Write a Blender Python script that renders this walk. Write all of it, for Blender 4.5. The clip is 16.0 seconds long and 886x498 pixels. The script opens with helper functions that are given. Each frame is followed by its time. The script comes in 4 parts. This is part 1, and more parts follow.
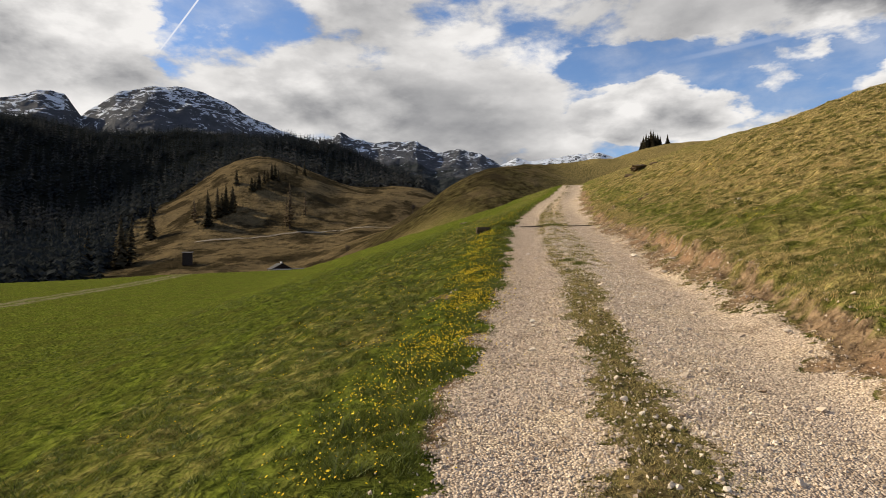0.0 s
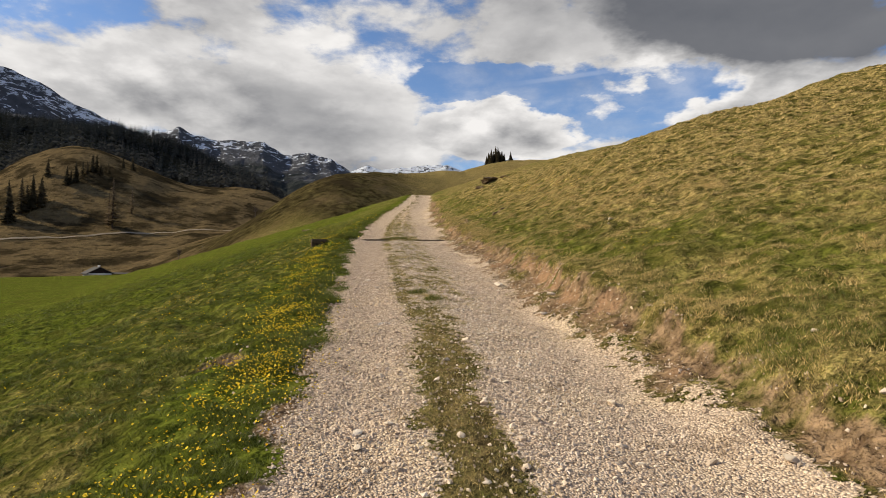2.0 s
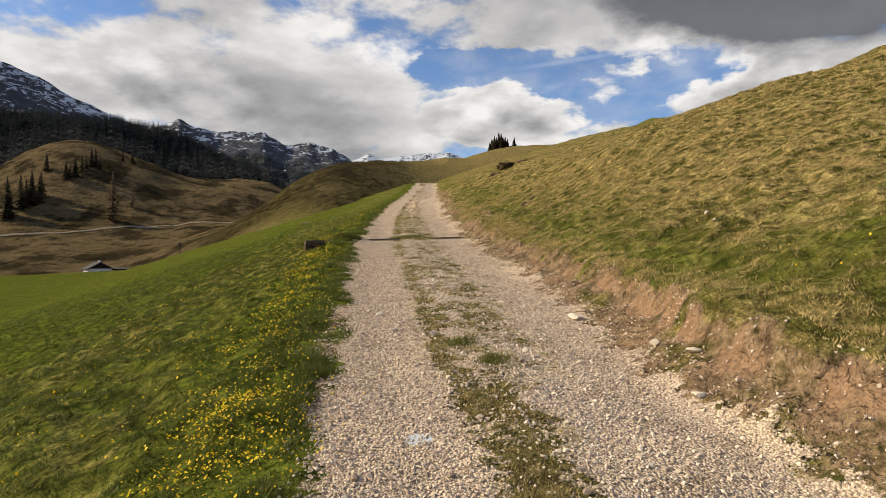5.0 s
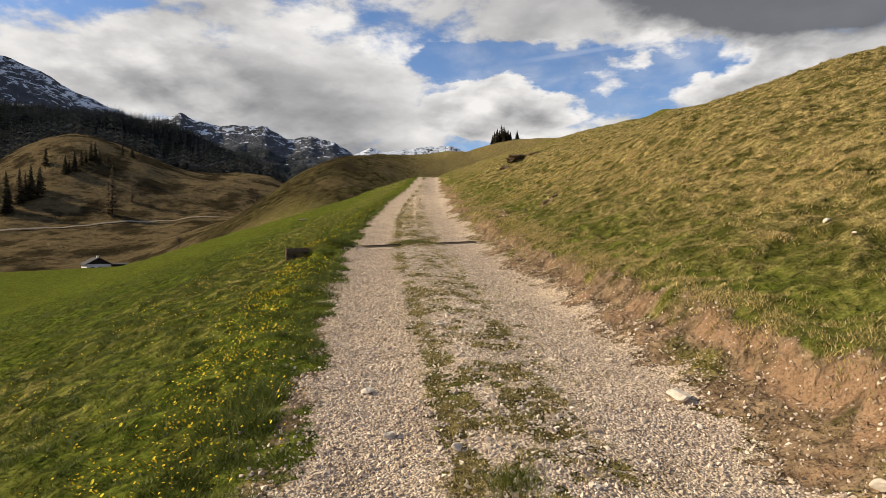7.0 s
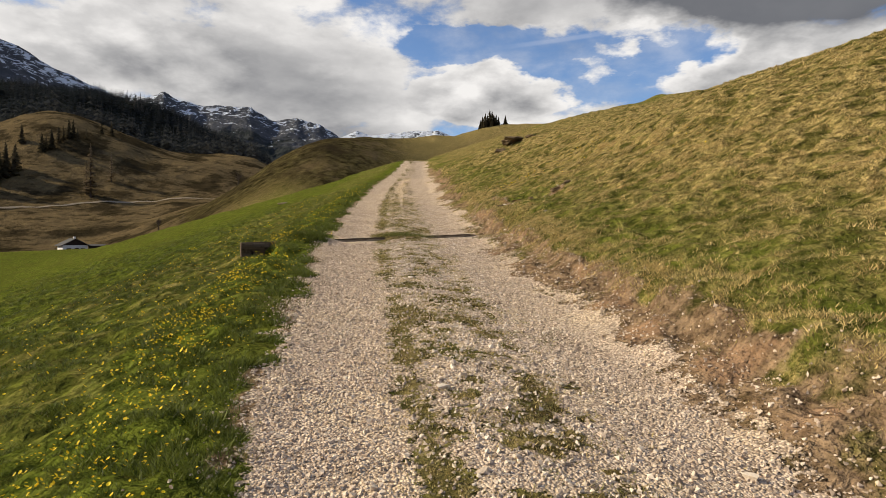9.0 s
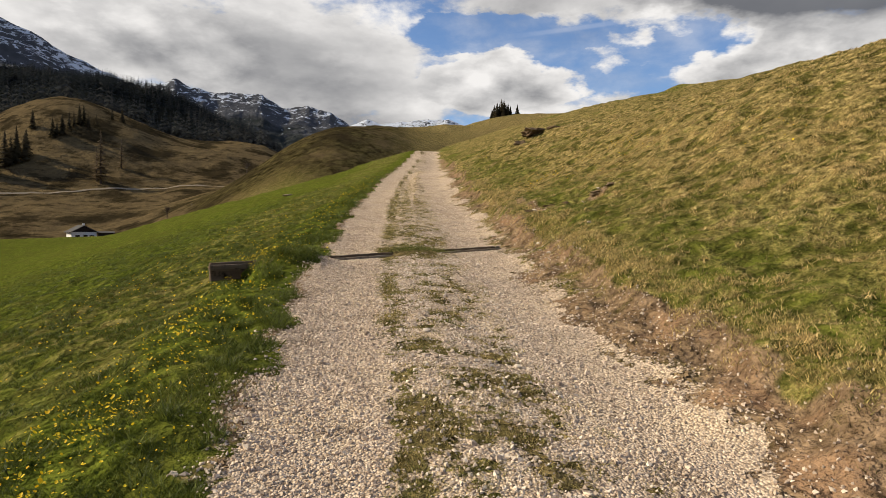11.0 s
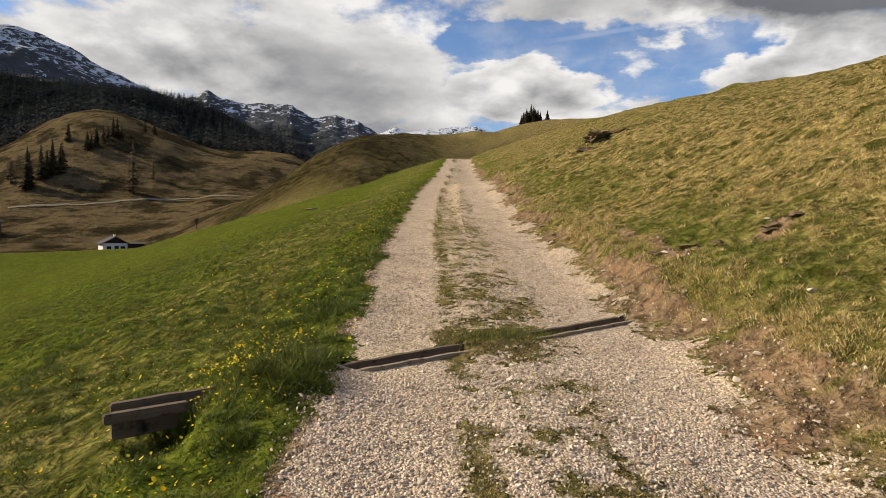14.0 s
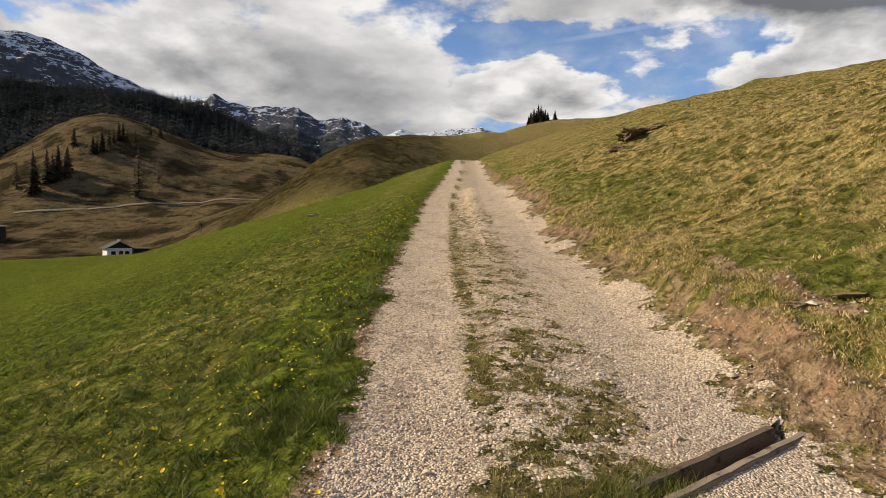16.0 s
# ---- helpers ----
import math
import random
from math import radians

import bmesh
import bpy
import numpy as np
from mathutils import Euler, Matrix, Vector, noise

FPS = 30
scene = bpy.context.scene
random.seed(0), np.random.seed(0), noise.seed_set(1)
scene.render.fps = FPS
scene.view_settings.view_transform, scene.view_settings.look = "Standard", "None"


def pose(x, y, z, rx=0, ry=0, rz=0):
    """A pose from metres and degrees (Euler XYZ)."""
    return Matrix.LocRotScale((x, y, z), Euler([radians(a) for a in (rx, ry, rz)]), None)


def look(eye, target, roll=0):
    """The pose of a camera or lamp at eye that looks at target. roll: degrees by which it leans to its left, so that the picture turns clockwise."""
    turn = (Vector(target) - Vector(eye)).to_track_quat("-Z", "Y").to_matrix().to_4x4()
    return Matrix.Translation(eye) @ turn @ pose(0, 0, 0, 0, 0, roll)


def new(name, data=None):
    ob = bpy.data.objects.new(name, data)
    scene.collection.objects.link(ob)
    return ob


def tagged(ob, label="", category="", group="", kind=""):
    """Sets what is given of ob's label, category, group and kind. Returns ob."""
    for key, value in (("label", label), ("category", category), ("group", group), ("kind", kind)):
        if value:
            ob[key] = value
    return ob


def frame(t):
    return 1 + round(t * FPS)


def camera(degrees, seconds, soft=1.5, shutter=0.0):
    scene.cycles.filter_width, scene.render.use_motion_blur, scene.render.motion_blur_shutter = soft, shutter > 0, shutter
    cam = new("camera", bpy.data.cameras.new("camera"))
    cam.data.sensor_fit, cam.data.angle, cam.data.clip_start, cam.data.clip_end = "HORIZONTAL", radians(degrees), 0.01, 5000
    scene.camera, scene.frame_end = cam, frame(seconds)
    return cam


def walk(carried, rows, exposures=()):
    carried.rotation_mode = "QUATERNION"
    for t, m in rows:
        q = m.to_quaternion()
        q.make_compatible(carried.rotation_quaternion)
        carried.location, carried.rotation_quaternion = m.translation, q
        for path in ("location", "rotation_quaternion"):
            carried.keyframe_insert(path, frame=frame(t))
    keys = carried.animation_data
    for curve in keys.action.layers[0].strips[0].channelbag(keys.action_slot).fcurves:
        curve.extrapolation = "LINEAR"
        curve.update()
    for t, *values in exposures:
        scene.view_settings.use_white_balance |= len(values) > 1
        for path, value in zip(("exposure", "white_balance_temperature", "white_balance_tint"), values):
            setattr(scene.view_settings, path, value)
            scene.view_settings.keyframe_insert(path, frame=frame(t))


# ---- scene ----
cam = camera(72.0, 16.0, soft=0.75)
PATH = [
    (0, (0.000, 0.000, 1.500), (-0.084, 1.998, 1.526), -0.1),
    (0.5, (0.095, 0.860, 1.569), (0.143, 2.859, 1.615), 0.5),
    (1, (0.235, 1.732, 1.662), (0.463, 3.718, 1.727), 1.0),
    (1.5, (0.291, 2.412, 1.814), (0.671, 4.375, 1.877), 1.2),
    (2, (0.429, 3.036, 1.824), (0.837, 4.993, 1.879), 1.1),
    (2.5, (0.436, 3.485, 1.866), (0.846, 5.442, 1.911), 1.1),
    (3, (0.434, 4.040, 1.988), (0.840, 5.998, 2.024), 0.8),
    (3.5, (0.551, 4.550, 2.064), (0.952, 6.509, 2.088), 0.6),
    (4, (0.574, 5.053, 2.099), (0.975, 7.013, 2.119), 0.6),
    (4.2, (0.562, 5.324, 2.149), (0.968, 7.282, 2.170), 0.4),
    (6.3, (0.910, 8.157, 2.465), (1.293, 10.120, 2.465), -0.4),
    (6.5, (0.956, 8.394, 2.550), (1.345, 10.356, 2.551), 0.0),
    (7, (0.981, 9.028, 2.576), (1.373, 10.990, 2.570), 0.0),
    (7.5, (0.990, 9.595, 2.704), (1.377, 11.558, 2.684), 0.0),
    (8, (1.134, 10.202, 2.771), (1.543, 12.159, 2.731), 0.9),
    (8.5, (1.191, 10.788, 2.769), (1.630, 12.738, 2.704), 1.2),
    (8.7, (1.238, 11.032, 2.757), (1.681, 12.981, 2.704), 0.9),
    (10.8, (1.579, 13.206, 3.045), (1.988, 15.162, 2.957), 1.2),
    (11, (1.595, 13.465, 3.147), (2.004, 15.420, 3.057), 1.4),
    (11.5, (1.584, 14.183, 3.181), (1.984, 16.140, 3.096), 1.1),
    (12, (1.593, 14.888, 3.280), (1.950, 16.854, 3.196), 0.6),
    (12.5, (1.637, 15.540, 3.424), (1.976, 17.509, 3.347), 0.9),
    (13, (1.589, 16.282, 3.465), (1.922, 18.252, 3.390), 0.9),
    (13.5, (1.613, 16.910, 3.513), (1.938, 18.882, 3.441), 0.9),
    (14, (1.715, 17.565, 3.681), (2.034, 19.538, 3.612), 1.0),
    (14.5, (1.714, 18.257, 3.745), (2.029, 20.231, 3.678), 0.9),
    (15, (1.781, 18.947, 3.793), (2.090, 20.922, 3.724), 0.6),
    (15.5, (1.873, 19.549, 3.902), (2.180, 21.524, 3.836), 0.7),
    (16, (1.952, 20.265, 4.011), (2.249, 22.242, 3.946), 0.6),
]
walk(cam, [(t, look(eye, target, roll)) for t, eye, target, roll in PATH])

# ---- light ----
SUN_AZ, SUN_EL = -76.0, 30.0
scene.view_settings.exposure = 0.35
sun_way = Vector((math.sin(radians(SUN_AZ)) * math.cos(radians(SUN_EL)), math.cos(radians(SUN_AZ)) * math.cos(radians(SUN_EL)), math.sin(radians(SUN_EL))))
sun_data = bpy.data.lights.new("sun", "SUN")
sun_data.energy, sun_data.angle, sun_data.color = 5.0, radians(0.6), (1.0, 0.86, 0.62)
sun = new("sun", sun_data)
sun.matrix_world = look((0, 0, 60), Vector((0, 0, 60)) - sun_way)


class Nodes:
    """Short hand for building a node tree."""

    def __init__(self, tree):
        self.tree = tree
        tree.nodes.clear()

    def add(self, kind, ins=None, **props):
        n = self.tree.nodes.new(kind)
        if "operation" in props:
            n.operation = props["operation"]
        if "use_clamp" in props:
            n.use_clamp = props["use_clamp"]
        if "interpolation_type" in props:
            n.interpolation_type = props["interpolation_type"]
        if "data_type" in props:
            n.data_type = props["data_type"]
        if "blend_type" in props:
            n.blend_type = props["blend_type"]
        if "attribute_name" in props:
            n.attribute_name = props["attribute_name"]
        for k, v in (ins or {}).items():
            if isinstance(v, bpy.types.NodeSocket):
                self.tree.links.new(v, n.inputs[k])
            else:
                n.inputs[k].default_value = v
        return n

    def math(self, op, a, b=0.0, c=0.0, clamp=False):
        return self.add("ShaderNodeMath", {0: a, 1: b, 2: c}, operation=op, use_clamp=clamp).outputs[0]

    def noise(self, vec, scale, detail=4.0, rough=0.55, distortion=0.0):
        return self.add("ShaderNodeTexNoise", {"Vector": vec, "Scale": scale, "Detail": detail, "Roughness": rough, "Distortion": distortion}).outputs[0]

    def ramp(self, fac, lo, hi):
        return self.add("ShaderNodeMapRange", {0: fac, 1: lo, 2: hi, 3: 0.0, 4: 1.0}, interpolation_type="SMOOTHSTEP").outputs[0]

    def mix(self, fac, a, b, blend="MIX"):
        n = self.add("ShaderNodeMix", data_type="RGBA", blend_type=blend)
        for i, v in ((0, fac), (6, a), (7, b)):
            if isinstance(v, bpy.types.NodeSocket):
                self.tree.links.new(v, n.inputs[i])
            elif i:
                n.inputs[i].default_value = (*v, 1.0)
            else:
                n.inputs[i].default_value = v
        return n.outputs[2]

    def attr(self, name):
        return self.add("ShaderNodeAttribute", attribute_name=name).outputs["Fac"]


# sky: clear blue with a broad bank of cumulus and two gaps
world = bpy.data.worlds.new("sky")
scene.world = world
world.use_nodes = True
W = Nodes(world.node_tree)
coord = W.add("ShaderNodeTexCoord").outputs["Generated"]
sep = W.add("ShaderNodeSeparateXYZ", {0: coord})
az = W.math("ARCTAN2", sep.outputs[0], sep.outputs[1])
el = W.math("ARCSINE", sep.outputs[2])
sky = W.add("ShaderNodeTexSky")
sky.sky_type, sky.sun_disc, sky.sun_elevation, sky.sun_rotation = "NISHITA", False, radians(SUN_EL), radians(SUN_AZ)
sky.altitude, sky.air_density, sky.dust_density = 1200.0, 1.0, 0.6
sky_col = W.mix(1.0, sky.outputs[0], (0.080, 0.092, 0.110), "MULTIPLY")
flat = W.add("ShaderNodeMapping", {0: coord, "Scale": (1.0, 1.0, 2.1)}).outputs[0]
billow = W.noise(flat, 3.1, 10.0, 0.53, 0.1)
puff = W.noise(flat, 9.5, 7.0, 0.58, 0.15)


# rims of gaps and clouds are frayed
fray = W.add("ShaderNodeSeparateColor", {0: W.add("ShaderNodeTexNoise", {"Vector": flat, "Scale": 7.0, "Detail": 5.0, "Roughness": 0.6}).outputs["Color"]})
ragged_az = W.math("ADD", az, W.math("MULTIPLY_ADD", fray.outputs[0], 0.22, -0.11))
ragged_el = W.math("ADD", el, W.math("MULTIPLY_ADD", fray.outputs[1], 0.09, -0.045))


def lobe(a0, e0, ra, re):
    """1 in the middle of an ellipse of the sky, 0 at its rim, negative outside."""
    da = W.math("DIVIDE", W.math("SUBTRACT", ragged_az, a0), ra)
    de = W.math("DIVIDE", W.math("SUBTRACT", ragged_el, e0), re)
    r2 = W.math("ADD", W.math("MULTIPLY", da, da), W.math("MULTIPLY", de, de))
    return W.math("MAXIMUM", W.math("SUBTRACT", 1.0, r2), -0.22)


gap = W.math("MAXIMUM", lobe(-0.48, 0.405, 0.23, 0.135), W.math("MAXIMUM", W.math("MAXIMUM", lobe(0.45, 0.262, 0.17, 0.058), lobe(0.57, 0.255, 0.085, 0.065)), lobe(0.30, 0.295, 0.14, 0.026)))
thick = W.math("SUBTRACT", W.math("MULTIPLY_ADD", billow, 2.9, -0.82), W.math("MULTIPLY", gap, 0.80))
thick = W.math("ADD", thick, W.math("MULTIPLY_ADD", puff, 1.9, -0.95))
white = W.math("MAXIMUM", lobe(0.685, 0.215, 0.135, 0.056), W.math("MAXIMUM", lobe(-0.60, 0.33, 0.13, 0.12), W.math("MULTIPLY", lobe(-0.22, 0.245, 0.17, 0.065), 0.7)))
white = W.math("MAXIMUM", white, W.math("MAXIMUM", W.math("MULTIPLY", W.math("MAXIMUM", lobe(0.475, 0.278, 0.045, 0.026), lobe(0.455, 0.248, 0.045, 0.026)), 0.55), lobe(0.30, 0.225, 0.15, 0.042)))
thick = W.math("ADD", thick, W.math("MULTIPLY", W.math("MAXIMUM", white, 0.0), 1.3))
# the bank breaks up overhead and behind the walk
open_sky = W.math("MAXIMUM", W.ramp(W.math("ABSOLUTE", W.math("SUBTRACT", az, 0.1)), 1.0, 1.7), W.ramp(el, 0.55, 0.85))
thick = W.math("SUBTRACT", thick, W.math("MULTIPLY", open_sky, 0.55))
cover = W.math("MAXIMUM", W.ramp(thick, 0.24, 0.72), W.math("MULTIPLY", W.ramp(puff, 0.35, 0.75), 0.30))
above = W.noise(W.add("ShaderNodeMapping", {0: flat, "Location": (0.015, 0.0, 0.085)}).outputs[0], 3.1, 10.0, 0.53, 0.1)
relief = W.math("SUBTRACT", billow, above)
deep = W.math("MAXIMUM", W.math("MAXIMUM", lobe(0.91, 0.405, 0.52, 0.150), W.math("MULTIPLY", lobe(0.34, 0.375, 0.34, 0.07), 0.14)), W.math("MULTIPLY", lobe(-0.04, 0.240, 0.25, 0.075), 0.16))
lit = W.math("SUBTRACT", W.math("MULTIPLY_ADD", relief, 3.0, 0.80), W.math("MULTIPLY", W.ramp(thick, 0.65, 1.35), 0.34))
lit = W.math("ADD", lit, W.math("MULTIPLY_ADD", puff, 1.2, -0.60))
lit = W.math("ADD", lit, W.math("MULTIPLY", W.math("MAXIMUM", white, 0.0), 0.35), clamp=True)
lit = W.math("MULTIPLY", lit, W.math("SUBTRACT", 1.0, W.math("MINIMUM", W.math("MULTIPLY", W.math("MAXIMUM", deep, 0.0), 2.9), 0.90)))
cloud = W.mix(lit, (0.09, 0.096, 0.112), (0.72, 0.70, 0.68))
cloud_sky = W.mix(cover, sky_col, cloud)


def streak(a0, e0, a1, e1, width, soft_end):
    """A vapour trail between two points of the sky."""
    la, le = a1 - a0, e1 - e0
    ln = math.hypot(la, le)
    da, de = W.math("SUBTRACT", az, a0), W.math("SUBTRACT", el, e0)
    along = W.math("DIVIDE", W.math("ADD", W.math("MULTIPLY", da, la / ln), W.math("MULTIPLY", de, le / ln)), ln)
    off = W.math("ABSOLUTE", W.math("SUBTRACT", W.math("MULTIPLY", de, la / ln), W.math("MULTIPLY", da, le / ln)))
    line = W.math("SUBTRACT", 1.0, W.ramp(off, width * 0.25, width))
    return W.math("MULTIPLY", line, W.math("MULTIPLY", W.ramp(along, 0.0, soft_end), W.math("SUBTRACT", 1.0, W.ramp(along, 1.0 - soft_end, 1.0))))


trails = W.math("ADD", W.math("MULTIPLY", streak(-0.485, 0.29, -0.36, 0.468, 0.0017, 0.03), 0.8), W.math("MULTIPLY", streak(0.29, 0.29, 0.53, 0.312, 0.005, 0.4), 0.13))
cloud_sky = W.mix(W.math("MULTIPLY", trails, W.math("SUBTRACT", 1.0, cover)), cloud_sky, (0.82, 0.80, 0.80))
W.add("ShaderNodeOutputWorld", {0: W.add("ShaderNodeBackground", {0: cloud_sky, 1: 1.0}).outputs[0]})

# ---- shape of the land ----
PX, PY = 1.2, 10.0


def lattice(ix, iy, seed):
    h = (ix * 374761393 + iy * 668265263 + seed * 1442695041) & 0x7FFFFFFF
    h = ((h ^ (h >> 13)) * 1274126177) & 0x7FFFFFFF
    return ((h ^ (h >> 16)) & 0xFFFF) / 32767.5 - 1.0


def bumps(x, y, size, seed=0, octaves=3):
    """Smooth random relief between about -1 and 1."""
    total, amp, norm = 0.0, 1.0, 0.0
    for o in range(octaves):
        gx, gy = x / size, y / size
        ix, iy = np.floor(gx).astype(np.int64), np.floor(gy).astype(np.int64)
        fx, fy = gx - ix, gy - iy
        fx, fy = fx * fx * (3 - 2 * fx), fy * fy * (3 - 2 * fy)
        a, b = lattice(ix, iy, seed + o), lattice(ix + 1, iy, seed + o)
        c, d = lattice(ix, iy + 1, seed + o), lattice(ix + 1, iy + 1, seed + o)
        total = total + amp * ((a * (1 - fx) + b * fx) * (1 - fy) + (c * (1 - fx) + d * fx) * fy)
        norm, amp, size = norm + amp, amp * 0.5, size * 0.47
    return total / norm


def step(x, lo, hi):
    t = np.clip((x - lo) / (hi - lo), 0, 1)
    return t * t * (3 - 2 * t)


def soft_max(a, b, k):
    return 0.5 * (a + b + np.sqrt((a - b) ** 2 + k * k))


ROAD_Y = [-60, -10, 0, 4, 7, 10, 13, 16, 19, 23, 26, 30, 40, 50, 70, 95, 130]
ROAD_X = [-4.0, 0.1, 0.95, 1.35, 1.78, 2.12, 2.38, 2.62, 2.86, 3.25, 3.68, 4.2, 5.75, 7.6, 11.4, 16.0, 24.0]


def road_x(y):
    return sum(np.interp(y + d, ROAD_Y, ROAD_X) for d in (-1.5, -0.75, 0, 0.75, 1.5)) / 5


def road_z(y):
    return 0.117 * y + 0.00031 * np.clip(y - 24, 0, 75) ** 2 - 0.0022 * np.clip(y - 88, 0, 60) ** 2


def smooth_az(deg, table):
    a, v = [p[0] for p in table], [p[1] for p in table]
    return sum(w * np.interp(deg + d, a, v) for d, w in ((-1.6, 0.15), (-0.8, 0.2), (0, 0.3), (0.8, 0.2), (1.6, 0.15)))


# rise of the land (height over distance) along rings about the walk, by bearing
SPUR_RISE = [(-60, -0.09), (-38, -0.07), (-28, -0.05), (-19, -0.045), (-14, -0.018), (-10, 0.02), (-5.8, 0.068), (-2, 0.118), (2, 0.147), (5, 0.152), (10, 0.128), (16, 0.10), (60, 0.09)]
PASTURE_RISE = [(-60, -0.06), (-33, -0.02), (-25, 0.018), (-19, 0.027), (-9, 0.043), (-2, 0.05), (2, 0.10), (5, 0.14), (10, 0.153), (14, 0.160), (18, 0.170), (22, 0.172), (35, 0.13), (60, 0.10)]
KNOLL_RISE = [(-60, -0.04), (-38, -0.02), (-33, 0.03), (-28, 0.077), (-24.5, 0.118), (-21.5, 0.156), (-19, 0.160), (-16.5, 0.146), (-12, 0.119), (-9, 0.114), (-6, 0.122), (-3.5, 0.106), (0, 0.06), (10, 0.09), (60, 0.10)]
DELL_RISE = [(-60, 0.02), (-38, 0.03), (-33, 0.04), (-28, 0.07), (-21, 0.13), (-12, 0.10), (-6, 0.085), (0, 0.04), (60, 0.06)]
FOREST_RISE = [(-60, 0.19), (-38, 0.192), (-33, 0.172), (-27, 0.180), (-20, 0.190), (-17, 0.190), (-14, 0.178), (-9.5, 0.155), (-6.8, 0.130), (-3, 0.098), (0, 0.06), (60, 0.04)]
BACK_RISE = [(-60, 0.10), (-20, 0.10), (0, 0.06), (60, 0.02)]
HORIZON_RISE = [(-60, 0.01), (60, 0.0)]
RINGS = [(200, SPUR_RISE), (300, PASTURE_RISE), (430, KNOLL_RISE), (540, DELL_RISE), (800, FOREST_RISE), (1300, BACK_RISE), (4700, HORIZON_RISE)]


def far_land(x, y, r):
    deg = np.degrees(np.arctan2(x - PX, y - PY))
    deg = np.clip(deg, -60, 60)
    near_r, near_z = 100.0, -2.0 + 0 * r
    radii = [near_r] + [k for k, _ in RINGS]
    heights = [near_z] + [2.6 + k * smooth_az(deg, tab) for k, tab in RINGS]
    slopes = [0 * r]
    for i in range(1, len(radii) - 1):
        d0 = (heights[i] - heights[i - 1]) / (radii[i] - radii[i - 1])
        d1 = (heights[i + 1] - heights[i]) / (radii[i + 1] - radii[i])
        slopes.append(np.where(d0 * d1 > 0, 2 * d0 * d1 / np.where(np.abs(d0 + d1) > 1e-9, d0 + d1, 1.0), 0.0))
    slopes.append(0 * r)
    out = heights[0] + 0 * r
    for i in range(len(radii) - 1):
        h = radii[i + 1] - radii[i]
        t = (r - radii[i]) / h
        inside = (t >= 0) & (t <= 1)
        z = ((2 * t**3 - 3 * t**2 + 1) * heights[i] + (t**3 - 2 * t**2 + t) * h * slopes[i]
             + (3 * t**2 - 2 * t**3) * heights[i + 1] + (t**3 - t**2) * h * slopes[i + 1])
        out = np.where(inside, z, out)
    out = np.where(r > radii[-1], heights[-1], out)
    amp = step(r, 190, 330) * 4.2 + step(r, 450, 700) * 9
    return out + amp * bumps(x, y, 60, 11, 4) + step(r, 130, 260) * 1.5 * bumps(x, y, 14, 17, 4)


def bank_height(y):
    """Height of the cut bank on the hill side of the road."""
    return 0.34 + 0.12 * np.exp(-((y - 10.6) / 1.5) ** 2) + 0.06 * np.exp(-((y - 13.5) / 1.8) ** 2) + 0.10 * bumps(y, y * 0, 2.0, 5, 2)


# swells of the hillside: middle and height
SWELLS = [(14, 22, 1.0), (15, 30, 0.85), (22, 22, 0.24), (23, 30, 0.25), (26, 38, 0.11), (31, 46, -0.44), (33, 56, -1.27), (42, 85, -1.38), (37, 92, -1.98), (24, 26, 0.54), (18, 26, -0.6), (20, 36, -1.03)]


